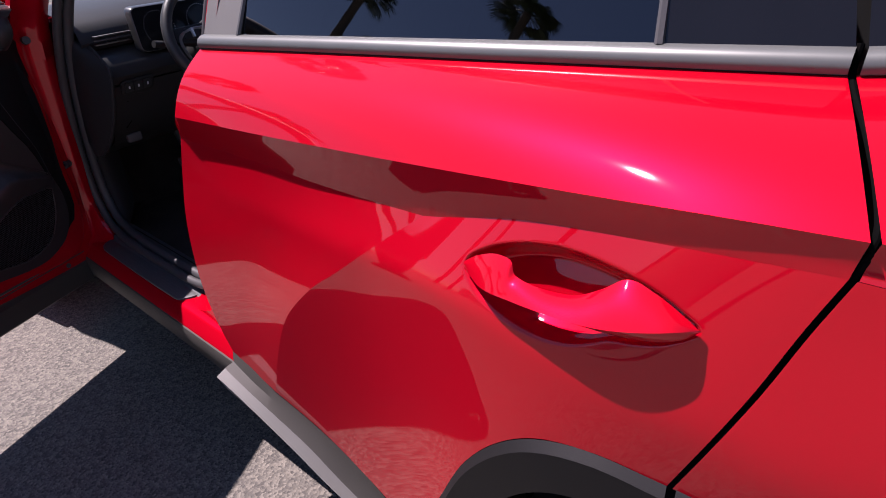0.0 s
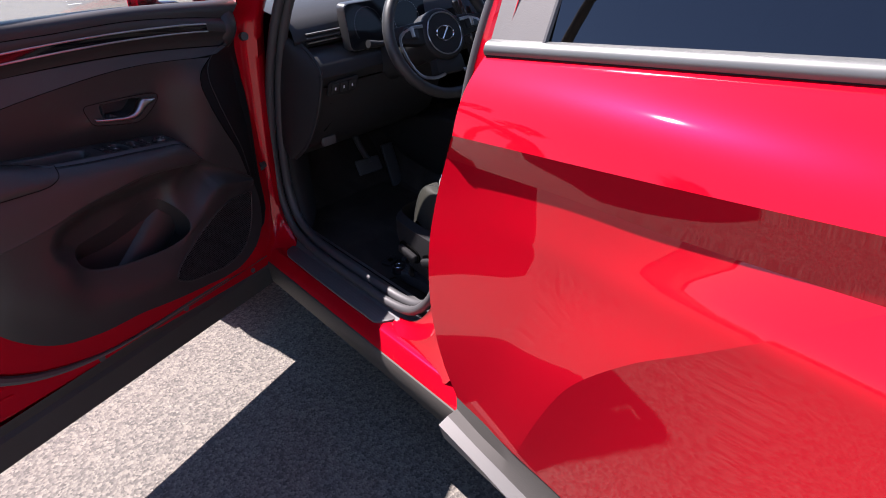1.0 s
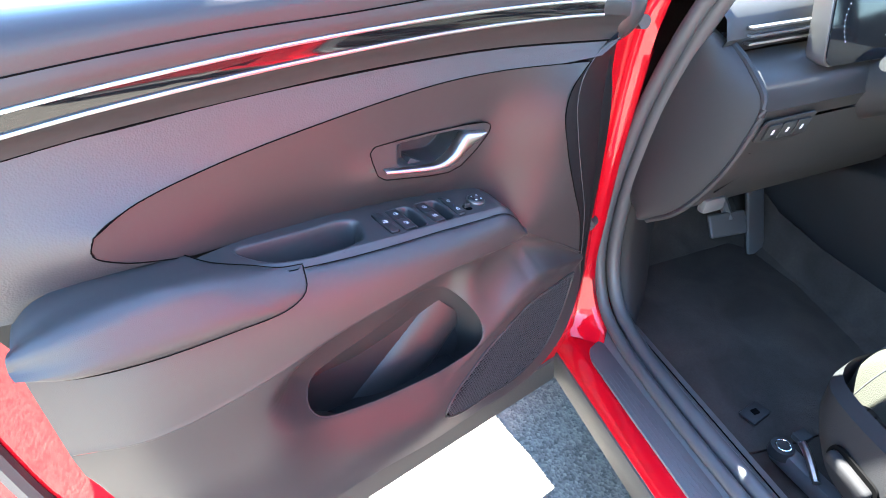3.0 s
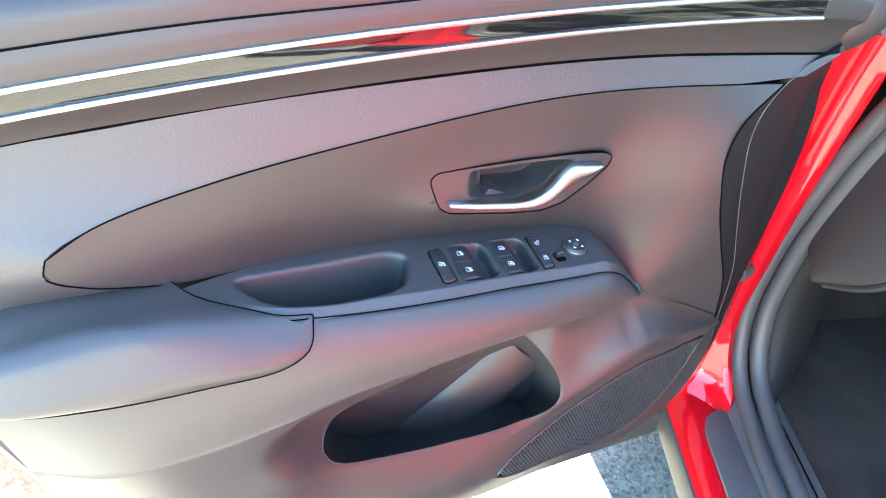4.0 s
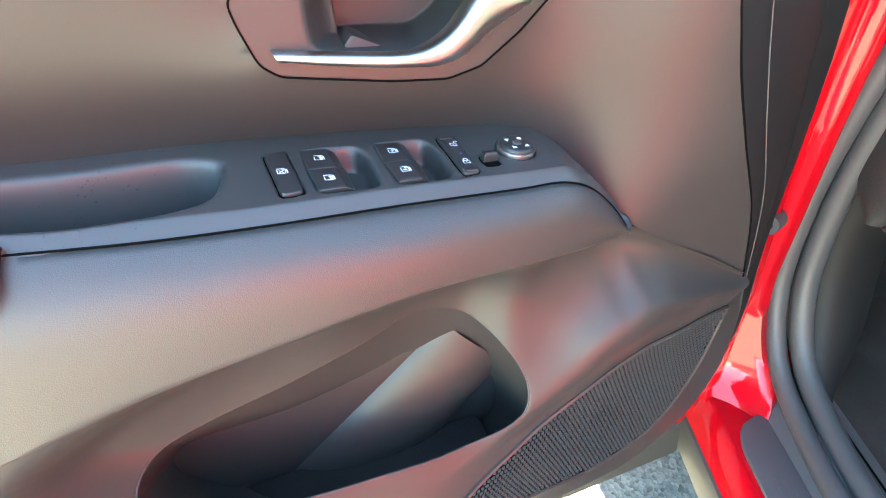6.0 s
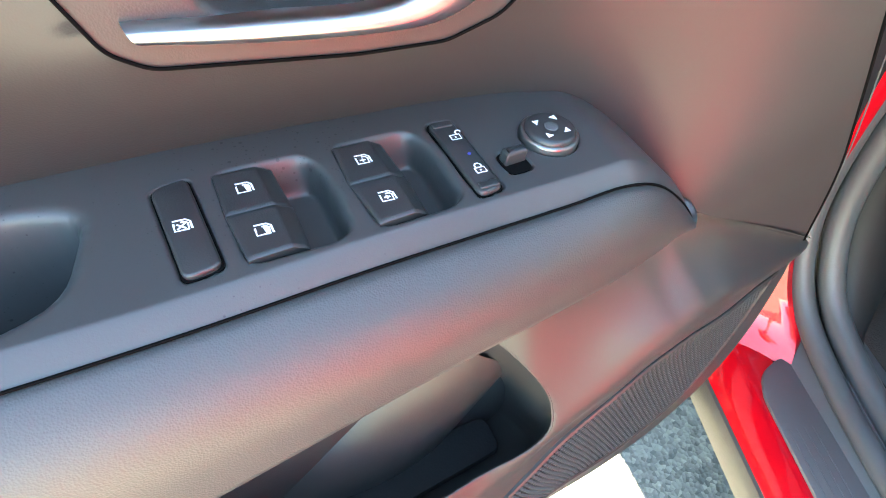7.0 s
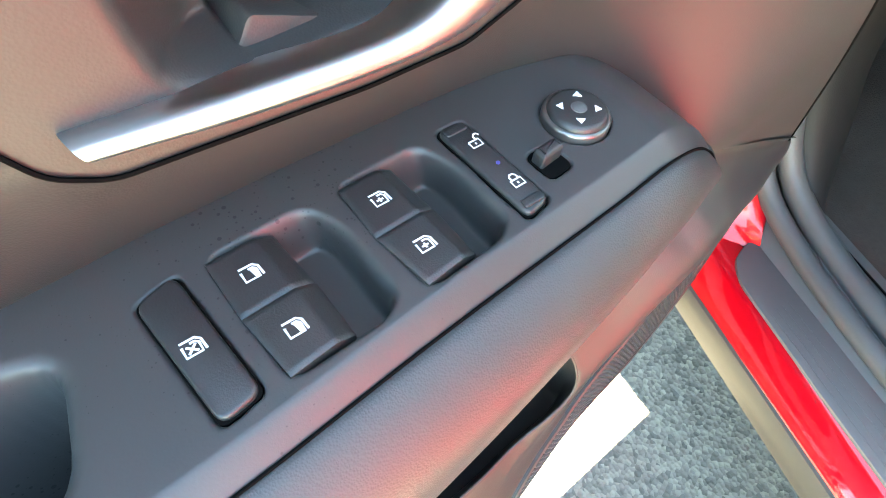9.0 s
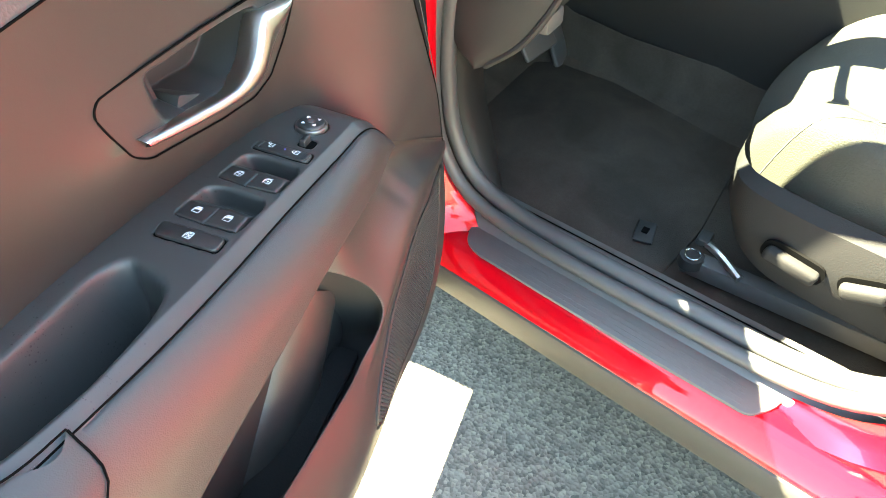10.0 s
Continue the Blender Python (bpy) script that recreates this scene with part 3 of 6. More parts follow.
def quarter_panel():
    belt = cr([(1.096, 0.08, 1.2355), (1.3, 0.085, 1.262), (1.7, 0.13, 1.30)], 16)
    a = cr([(1.148, -0.118, 1.161), (1.4, -0.135, 1.185), (1.7, -0.06, 1.19), (1.95, 0.1, 1.17)], 16)
    b = cr([(1.144, -0.115, 1.1235), (1.4, -0.14, 1.14), (1.75, -0.06, 1.12), (1.97, 0.1, 1.05)], 16)
    seam = [(p[0] + 0.006, haunch_y(p[0], p[2]), p[2]) for p in SEAM]
    arch = [(1.061, -0.150, 0.843), (1.2, -0.152, 0.835), (1.4, -0.15, 0.76), (1.55, -0.14, 0.60), (1.62, -0.12, 0.42)]
    low = coons(cr(arch, 24), cr([tuple(p) for p in b], 24), cr(seam[::-1], 14), cr([(1.62, -0.12, 0.42), (1.85, -0.07, 0.7), (1.97, 0.1, 1.05)], 14))
    q = part("quarter_panel", joined(sheet(between(a, belt, 8, (0, -0.012, 0.006)), True), sheet(between(b, a, 4, (0, 0.006, 0)), True), sheet(low, True)), RED, car, "red rear quarter panel over the wheel", auto=24)
    base = cr([(1.099, 0.08, 1.236), (1.3, 0.085, 1.262), (1.7, 0.13, 1.30)], 12)
    prof = [(0.006, -0.001), (-0.004, 0.001), (-0.0065, 0.006), (-0.0065, 0.011), (-0.003, 0.018), (0.004, 0.0225), (0.012, 0.024), (0.02, 0.024)]
    part("belt_moulding", sheet([[p + Vector((0, dy, dz)) for p in base] for dy, dz in prof], True), BELTGREY, q)
    hi = cr([(1.02, 0.3, 1.55), (1.3, 0.33, 1.5), (1.62, 0.3, 1.38)], 12)
    part("rear_side_glass", sheet(between([p + Vector((0, 0.016, 0.022)) for p in base], hi, 4), True), GLOSS, q, "dark rear side glass")
    c = Vector((1.16, 0, 0.36))
    ar = cr(arch, 20)
    rim = [ar, [p + Vector((0, -0.012, 0)) + (c - p) * Vector((0.02, 0, 0.02)) for p in ar], [p + Vector((0, -0.012, 0)) + (c - p) * Vector((0.14, 0, 0.14)) for p in ar],
           [p + Vector((0, 0.03, 0)) + (c - p) * Vector((0.17, 0, 0.17)) for p in ar], [p + Vector((0, 0.25, 0)) + (c - p) * Vector((0.15, 0, 0.15)) for p in ar]]
    part("arch_trim", sheet(rim), TRIBLACK, q, "black wheel arch trim")
    gap = cr([(1.092, 0.090, 1.262), (1.0925, 0.078, 1.236), (1.119, -0.017, 1.206), (1.136, -0.076, 1.182), (1.1445, -0.114, 1.160), (1.1405, -0.116, 1.122)] + [(p[0] + 0.0035, haunch_y(p[0], p[2]) + 0.004, p[2]) for p in SEAM[1:]], 60)
    part("door_gap", tube([p + Vector((0, 0.007, 0)) for p in gap], 0.0034, 8), GROOVE, q, "dark shut line between door and panel")


quarter_panel()


def wheel(x, y, side):
    w = part("wheel", tube([(x, y - 0.11 * side, 0.36), (x, y - 0.10 * side, 0.36), (x, y + 0.10 * side, 0.36), (x, y + 0.11 * side, 0.36)], [0.33, 0.36, 0.36, 0.33], 48), TYRE, car, "black tyre on alloy rim")
    part("rim", tube([(x, y - 0.112 * side, 0.36), (x, y - 0.118 * side, 0.36)], [0.235, 0.22], 40), SILVER, w, "silver alloy rim")
    for k in range(5):
        t = 2 * math.pi * k / 5
        part("spoke", tube([(x, y - 0.125 * side, 0.36), (x + 0.2 * math.cos(t), y - 0.12 * side, 0.36 + 0.2 * math.sin(t))], [0.05, 0.03], 8, 0.3), GLOSS, w)


for wx, wy, sd in ((1.17, 0.03, 1), (-1.58, 0.10, 1), (1.17, 1.66, -1), (-1.58, 1.66, -1)):
    wheel(wx, wy, sd)


def along(x0, x1, y, z, slope=-0.07, n=20, dz=0.0):
    """A line along the sill; y is its place at x = -0.6."""
    return [Vector((x0 + (x1 - x0) * i / (n - 1), y + slope * (x0 + (x1 - x0) * i / (n - 1) + 0.6), z + dz * i / (n - 1))) for i in range(n)]


def sill():
    prof = [(0.115, 0.398), (0.078, 0.398), (0.071, 0.394), (0.056, 0.372), (0.048, 0.364), (0.046, 0.358), (0.05, 0.350)]
    rows = [along(-1.02, 0.05, y, z) for y, z in prof]
    s = part("rocker_panel", sheet(rows, True), RED, car, "red painted door sill", auto=30)
    prof = [(0.050, 0.362), (0.043, 0.358), (0.038, 0.345), (0.044, 0.290), (0.052, 0.272), (0.12, 0.235), (0.3, 0.21)]
    part("rocker_cladding", sheet([along(-1.02, 0.9, y, z) for y, z in prof], True), DARKCLAD, s, "dark plastic rocker cladding", auto=30)
    # ridged step plate
    o = [(-0.845, 0.098), (-0.875, 0.112), (-0.890, 0.145), (-0.875, 0.176), (-0.70, 0.152), (-0.5, 0.135), (-0.332, 0.118), (-0.340, 0.092), (-0.365, 0.062), (-0.5, 0.070), (-0.7, 0.085)]
    out = roundpoly(o, 0.012)
    part("step_plate", slab(out, lambda a, b, d: (a, b, d), 0.396, 0.4035, 0.002), PLASTIC, s, "black ribbed plastic step plate")
    for k in range(4):
        part("plate_rib", tube(along(-0.80, -0.38, 0.088 + 0.009 * k, 0.4036, n=8), 0.0007, 6, 0.7), PLASTIC, s)
    # inner trim between seal and carpet
    prof = [(0.125, 0.40), (0.150, 0.415), (0.165, 0.43), (0.19, 0.428), (0.205, 0.422), (0.222, 0.416), (0.232, 0.395), (0.24, 0.32)]
    part("sill_trim", sheet([along(-1.0, -0.1, y, z) for y, z in prof], True), PLASTIC, s, "black plastic inner sill trim", auto=30)
    for k in range(3):
        part("trim_groove", tube(along(-0.9, -0.3, 0.178 + 0.012 * k, 0.4315 - 0.003 * k, n=8), 0.0014, 6), GROOVE, s)


sill()

SEAL = [(-0.55, 0.27, 1.46), (-0.70, 0.235, 1.33), (-0.838, 0.205, 1.14), (-0.925, 0.195, 0.95), (-0.965, 0.192, 0.80), (-0.985, 0.19, 0.66), (-0.975, 0.185, 0.535), (-0.925, 0.178, 0.455), (-0.84, 0.168, 0.427), (-0.7, 0.152, 0.422), (-0.5, 0.138, 0.422),
        (-0.36, 0.128, 0.428), (-0.27, 0.122, 0.455), (-0.20, 0.122, 0.53), (-0.155, 0.128, 0.66), (-0.125, 0.14, 0.85), (-0.10, 0.155, 1.05), (-0.06, 0.18, 1.22), (0.0, 0.24, 1.42), (0.03, 0.28, 1.54)]


def pillars():
    # hinge pillar
    outer = cr([(-0.84, 0.105, 1.20), (-0.872, 0.10, 1.155), (-0.905, 0.098, 1.10), (-0.937, 0.098, 0.87), (-0.950, 0.098, 0.67), (-0.965, 0.10, 0.5), (-0.955, 0.098, 0.42), (-0.915, 0.088, 0.382)], 50)
    inner = cr([(-0.815, 0.175, 1.20), (-0.858, 0.172, 1.155), (-0.890, 0.165, 1.10), (-0.929, 0.158, 0.865), (-0.950, 0.156, 0.66), (-0.955, 0.155, 0.53), (-0.930, 0.156, 0.465), (-0.893, 0.16, 0.425), (-0.875, 0.15, 0.402)], 50)
    sealw = [p + Vector((-0.045, 0.05, 0.012)) for p in inner]
    front = [p + Vector((-0.10, 0.035, 0)) for p in outer]
    h = part("hinge_pillar", sheet([front, between(front, outer, 4, (0, -0.012, 0))[2]] + between(outer, inner, 8, (-0.009, 0, 0)) + [sealw]), RED, car, "red painted hinge pillar", auto=75)
    part("pillar_bolt", tube([(-0.90, 0.12, 1.075), (-0.885, 0.12, 1.078)], 0.011, 12), RUBBER, h)
    # door check strap
    strap = [tube(cr([(-1.01, 0.114, 0.662 + o), (-0.975, 0.115, 0.674 + o * 1.3), (-0.946, 0.113, 0.681 + o * 0.4)], 10), 0.0052, 8, 0.8) for o in (-0.008, 0.008)]
    part("check_strap", joined(*strap), RUBBER, h, "black forked door check strap")
    bolt = part("strap_bolt", tube([(-0.955, 0.132, 0.680), (-0.9395, 0.1115, 0.6835), (-0.939, 0.111, 0.6836)], [0.0125, 0.0125, 0.010], 18), RUBBER, h, "black bolt head")
    part("bolt_cap", tube([(-0.9395, 0.1115, 0.6835), (-0.934, 0.105, 0.685)], 0.0065, 6), CONSOLE, bolt)
    part("hinge", box(-1.01, 0.135, 0.98, 0.04, 0.03, 0.05, 0.006), RED, h)
    # centre pillar
    pin = [(-0.345, 0.120, 0.402), (-0.255, 0.112, 0.435), (-0.19, 0.112, 0.515), (-0.146, 0.118, 0.65), (-0.117, 0.13, 0.85), (-0.092, 0.145, 1.05), (-0.052, 0.17, 1.22), (0.008, 0.23, 1.42), (0.038, 0.27, 1.54)]
    mid = [(-0.35, 0.075, 0.392), (-0.235, 0.070, 0.408), (-0.15, 0.075, 0.47), (-0.105, 0.085, 0.62), (-0.08, 0.10, 0.85), (-0.055, 0.115, 1.05), (-0.018, 0.14, 1.22), (0.04, 0.2, 1.42), (0.06, 0.25, 1.54)]
    out = [(-0.36, 0.045, 0.352), (-0.21, 0.035, 0.352), (-0.06, 0.03, 0.40), (-0.025, 0.05, 0.60), (-0.012, 0.07, 0.85), (0.01, 0.08, 1.05), (0.03, 0.13, 1.22), (0.08, 0.2, 1.42), (0.1, 0.25, 1.54)]
    n = 50
    a, m, o = cr(pin, n), cr(mid, n), cr(out, n)
    rows = between(a, m, 5, (0.004, 0.01, 0))[:-1] + between(m, o, 6, (0, 0.006, 0))
    b = part("centre_pillar", sheet(rows), RED, car, "red painted centre pillar jamb", auto=28)
    st = cr([(-0.050, 0.095, 0.918), (-0.074, 0.055, 0.920), (-0.079, 0.050, 0.908), (-0.079, 0.050, 0.888), (-0.074, 0.055, 0.874), (-0.050, 0.095, 0.872)], 24)
    part("striker", tube(st, 0.0045, 8), CHROME, b, "bright metal door striker loop")
    part("striker_plate", box(-0.046, 0.105, 0.895, 0.02, 0.006, 0.075, 0.003), CHROME, b)
    part("door_seal", tube(cr(SEAL, 120), 0.0130, 12, up=(0, 1, 0)), RUBBER, car, "black rubber door opening seal")
    lip = [p + Vector((0.010, 0.028, 0.007)) for p in cr(SEAL, 120)]
    part("seal_lip", tube(lip, 0.0150, 12, up=(0, 1, 0)), RUBBER, car)
    foot = [p for p in lip if p.x < -0.80 and p.z < 0.92]
    # it narrows to nothing where the sill trim begins
    band = [[p + Vector(o) * (0.1 + 0.9 * float(max(sstep(0.45, 0.62, p.z), sstep(-0.84, -0.97, p.x)))) for p in foot] for o in ((0.006, 0.008, 0.004), (0.015, 0.014, 0.009), (0.022, 0.030, 0.011), (0.022, 0.060, 0.008), (0.014, 0.085, 0.0))]
    part("seal_trim", sheet(band), TRIBLACK, car, "black plastic trim inside the door seal", auto=60)
    # centre pillar inner trim and kick panel
    trim = [p + Vector((0, 0.02, 0)) for p in a[14:]]
    part("pillar_trim", sheet([trim, [p + Vector((0.05, 0.09, 0)) for p in trim], [p + Vector((0.22, 0.10, 0)) for p in trim]]), PLASTIC, car, "black plastic pillar trim")


pillars()


def shell():
    """Roof, bonnet, far side and ends, which close the car."""
    def cross(x, z, w=0.58, drop=0.05):
        return [Vector((x, 0.88 + w * t, z - drop * abs(t) ** 3)) for t in (-1, -0.9, -0.5, 0, 0.5, 0.9, 1)]
    roof = [cross(-0.28, 1.57, 0.56), cross(0.0, 1.62), cross(0.5, 1.645), cross(1.0, 1.63), cross(1.5, 1.57, 0.56), cross(1.75, 1.50, 0.54)]
    r = part("roof", joined(sheet(roof), sheet([[p + Vector((0, 0, -0.04)) for p in q] for q in roof], True)), RED, car, "red roof")
    part("roof_edge", tube(cr([(-0.28, 0.31, 1.535), (0.1, 0.305, 1.565), (0.6, 0.305, 1.585), (1.1, 0.305, 1.57), (1.5, 0.32, 1.52)], 20), 0.022, 8), RED, r)
    part("headliner", sheet([[p + Vector((0, 0, -0.05)) for p in q] for q in roof], True), HEADLINER, r, "pale grey headliner")
    ap = cr([(-1.16, 0.16, 1.13), (-0.98, 0.19, 1.25), (-0.7, 0.245, 1.40), (-0.45, 0.285, 1.50), (-0.28, 0.31, 1.54)], 24)
    part("windscreen_pillar", tube(ap, 0.046, 12, 0.6), RED, r, "red windscreen pillar")
    part("windscreen_pillar", tube([Vector((p.x, 1.76 - p.y, p.z)) for p in ap], 0.032, 10, 0.8), RED, r)
    rows = []
    for k in range(9):
        p = ap[int(k * 23 / 8)]
        rows.append([Vector((p.x - 0.10 * (1 - ((t - 0.5) * 2) ** 2), p.y + (1.76 - 2 * p.y) * t, p.z)) for t in [i / 10 for i in range(11)]])
    part("windscreen", sheet(rows, True), GLASS_CLEAR, r, "clear windscreen")
    hood = []
    for x, z, hw in ((-1.2, 1.10, 0.78), (-1.6, 1.06, 0.80), (-2.0, 0.99, 0.78), (-2.35, 0.86, 0.70), (-2.48, 0.68, 0.66), (-2.48, 0.35, 0.66)):
        hood.append([Vector((x + 0.06 * abs(t) ** 2, 0.88 + hw * t, z - 0.06 * abs(t) ** 3)) for t in (-1, -0.8, -0.4, 0, 0.4, 0.8, 1)])
    part("bonnet", sheet(hood), RED, car, "red bonnet and nose")
    tail = []
    for x, z, hw in ((1.75, 1.50, 0.54), (1.95, 1.2, 0.72), (2.03, 0.95, 0.78), (2.08, 0.6, 0.80), (2.05, 0.3, 0.78)):
        tail.append([Vector((x - 0.10 * abs(t) ** 3, 0.88 + hw * t, z)) for t in (-1, -0.8, -0.4, 0, 0.4, 0.8, 1)])
    part("tailgate", sheet(tail), RED, car, "red tailgate")
    fend_top = cr([(-1.0, 0.11, 1.08), (-1.3, 0.11, 1.06), (-1.7, 0.12, 1.03), (-2.2, 0.16, 0.93), (-2.4, 0.22, 0.8)], 24)
    fend_mid = cr([(-1.0, 0.10, 0.95), (-1.3, 0.03, 0.95), (-1.7, 0.0, 0.93), (-2.2, 0.10, 0.85), (-2.45, 0.22, 0.7)], 24)
    # out of view; the wide low flare is shaped to set the ground's shadow edge
    fend_low = cr([(-1.0, 0.075, 0.40), (-1.12, 0.04, 0.42), (-1.2, -0.02, 0.62), (-1.4, -0.05, 0.76), (-1.58, -0.08, 0.79), (-1.8, -0.05, 0.75), (-1.97, 0.06, 0.6), (-2.05, 0.10, 0.4), (-2.3, 0.2, 0.35)], 24)
    part("front_wing", joined(sheet(between(fend_top, fend_mid, 4), False), sheet(between(fend_mid, fend_low, 8), False)), RED, car, "red front wing")
    def crown(x):
        return float(np.interp(x, [-2.48, -2.35, -2.0, -1.6, -1.2, -1.05, -1.0], [0.62, 0.80, 0.935, 1.005, 1.045, 1.06, 1.6]))
    side = [[Vector((x, y - 0.10 * abs(x / 2.2) ** 4, min(z, crown(x) + (z - 1.17) * 0.2))) for x in [-2.42 + 4.4 * i / 22 for i in range(23)]] for y, z in ((1.60, 1.55), (1.66, 1.17), (1.73, 1.03), (1.75, 0.6), (1.70, 0.30))]
    part("far_side", sheet(side[1:], True), RED, car, "red far side of the body")
    part("far_windows", sheet([[Vector((x, 1.655, 1.17)) for x in (-1.0, 0, 1, 1.7)], [Vector((x, 1.47, 1.56)) for x in (-0.3, 0, 1, 1.5)]], True), GLASS_CLEAR, car, "far side windows")
    part("far_door_trim", sheet([[Vector((x, 1.64, z)) for x in (-1.15, 0, 1.8)] for z in (0.3, 0.6, 0.9, 1.18)]), PLASTIC, car, "black trim of the far doors")
    part("underbody", box(-0.2, 0.9, 0.235, 4.2, 1.45, 0.03), GROOVE, car, "dark underbody")
    part("bulkhead", sheet([[Vector((-1.38, y, z)) for y in (0.2, 0.9, 1.65)] for z in (0.25, 0.7, 1.1)]), CARPET, car, "dark carpeted bulkhead")
    part("boot_wall", sheet([[Vector((0.95, y, z)) for y in (0.15, 0.9, 1.65)] for z in (0.25, 0.7, 1.2)]), CARPET, car, "dark rear bench back")


shell()


def holed(P, poly, flip=False, inner=False):
    """A grid of points (along, out, up) with an opening of that outline, its rim drawn onto the outline."""
    n, m = P.shape[:2]
    V = P.reshape(-1, 3).copy()
    inside = sdf(V[:, 0], V[:, 2], poly) < 0
    keep, cut = [], set()
    for f in grid_faces(n, m, 0, flip):
        if all(inside[k] for k in f):
            cut.update(f)
        else:
            keep.append(f)
    Q = np.array(poly)
    for k in {k for f in keep for k in f if inside[k]}:
        best = None
        for i in range(len(Q)):
            a, b = Q[i - 1], Q[i]
            e = b - a
            t = min(1, max(0, float((V[k, [0, 2]] - a) @ e / (e @ e + 1e-15))))
            c = a + e * t
            q = float(np.hypot(*(V[k, [0, 2]] - c)))
            if best is None or q < best[0]:
                best = (q, c)
        V[k, 0], V[k, 2] = best[1]
    return [tuple(v) for v in V.tolist()], keep


KNOB = mat("satin_dark_metal", (0.16, 0.155, 0.15), 0.28, 0.8, vary=0.08)


# ---- the open driver's door; local axes: along the door, towards the cabin, up ----
def front_door():
    outline = [(-0.02, 0.36), (0.03, 0.33), (0.10, 0.345), (0.5, 0.378), (0.85, 0.398), (0.97, 0.41), (1.02, 0.47), (1.045, 0.62), (1.06, 0.85), (1.05, 1.03), (1.03, 1.16), (1.0, 1.195), (0.55, 1.185), (0.10, 1.15), (-0.02, 1.13), (-0.04, 0.9), (-0.04, 0.6)]
    out = roundpoly(outline, 0.025, 3)
    inner = slab(out, lambda a, b, d: (a, d, b), 0.02, 0.065, 0.010, 3)
    # raised inner frame, on which the trim sits
    raised = closed([(0.05, 0.40), (0.3, 0.405), (0.62, 0.423), (0.78, 0.485), (0.87, 0.562), (0.915, 0.65), (0.935, 0.80), (0.945, 1.0), (0.93, 1.13), (0.5, 1.17), (0.1, 1.13), (0.0, 1.0), (-0.01, 0.7), (0.0, 0.48)], 70)
    frame_up = slab(raised, lambda a, b, d: (a, d, b), 0.06, 0.080, 0.008, 3)
    # outer skin, bellied
    rows = []
    for z, w in ((0.30, 0.0), (0.45, -0.03), (0.7, -0.06), (0.95, -0.085), (1.04, -0.09), (1.05, -0.075), (1.15, 0.02), (1.17, 0.03)):
        rows.append([Vector((-0.05 + 1.1 * i / 10, w - 0.012 * math.sin(math.pi * i / 10), z + 0.01 * i / 10)) for i in range(11)])
    skin = sheet(rows)
    d = part("front_door", joined(inner, frame_up, skin), RED, car, "open red driver's door with dark trim panel", auto=40)
    d.matrix_world = pose(-1.0, 0.08, 0, 0, 0, -75)

    # red edge pressings and bolts
    part("pressing", tube(cr([(0.925, 0.066, 0.55), (0.965, 0.066, 0.545), (0.97, 0.066, 0.50), (0.945, 0.066, 0.46), (0.91, 0.066, 0.465), (0.925, 0.066, 0.55)], 26), 0.003, 6), RED, d)
    part("pressing", tube(cr([(0.83, 0.066, 0.475), (0.88, 0.066, 0.485), (0.885, 0.066, 0.465), (0.82, 0.066, 0.45)], 16), 0.003, 6), RED, d)
    for u, z in ((0.94, 0.475), (0.97, 0.43), (0.62, 0.40), (0.36, 0.385), (0.10, 0.366)):
        part("drain_plug", tube([(u, 0.06, z), (u, 0.068, z)], 0.008, 12), RUBBER, d)
    edge_seal = cr([(0.17, 0.074, 0.402), (0.3, 0.078, 0.405), (0.62, 0.078, 0.418), (0.79, 0.078, 0.478), (0.88, 0.078, 0.556), (0.925, 0.078, 0.65), (0.945, 0.078, 0.80), (0.955, 0.078, 1.0), (0.94, 0.078, 1.14)], 80)
    part("door_edge_seal", tube(edge_seal, [0.0045 + 0.0075 * float(sstep(22, 42, np.array(k))) for k in range(80)], 8), RUBBER, d, "black rubber door seal")
    low = [[Vector((u, w, z + 0.012 * u)) for u in [0.03 + 0.98 * i / 12 for i in range(13)]] for w, z in ((0.066, 0.385), (0.060, 0.355), (0.070, 0.345), (0.066, 0.275), (0.05, 0.262), (0.0, 0.262), (-0.03, 0.30), (-0.035, 0.40))]
    part("lower_cladding", sheet(low), DARKCLAD, d, "dark grey plastic lower cladding", auto=30)

    back_o = closed([(0.04, 0.52), (0.2, 0.47), (0.4, 0.485), (0.62, 0.535), (0.76, 0.60), (0.85, 0.72), (0.875, 0.9), (0.91, 1.1), (0.5, 1.16), (0.1, 1.12), (0.02, 1.0), (0.02, 0.7)], 60)
    part("trim_backing", slab(back_o, lambda a, b, q: (a, q, b), 0.078, 0.100, 0.004), TRIBLACK, d)

    # window frame, glass and mirror
    bar = cr([(1.02, 0.04, 1.17), (1.01, 0.0, 1.35), (0.97, -0.05, 1.50), (0.90, -0.075, 1.555), (0.7, -0.08, 1.565), (0.45, -0.07, 1.51), (0.2, -0.04, 1.36), (0.02, 0.0, 1.20), (-0.05, 0.02, 1.13)], 50)
    part("window_frame", tube(bar, 0.034, 10, 0.75, up=(0.26, -0.97, 0)), PLASTIC, d, "black window frame")
    g = sheet(between(cr([(0.05, 0.035, 1.16), (0.5, 0.035, 1.18), (1.0, 0.04, 1.19)], 12), cr([(0.15, -0.03, 1.30), (0.5, -0.068, 1.51), (0.92, -0.068, 1.535)], 12), 6))
    part("window_glass", g, GLASS_TINT, d, "clear front window glass")
    mh = box(0.02, -0.22, 1.20, 0.11, 0.24, 0.17, 0.035, 4)
    part("mirror_housing", moved(mh, pose(0.06, 0.0, 0.0, 0, 0, 10)), GLOSS, d, "black door mirror housing")
    mg = slab(rounded(-0.105, -0.065, 0.105, 0.065, 0.03), lambda a, b, q: Vector((0.125 + q, -0.215 + a, 1.20 + b)), 0, 0.004, 0.001)
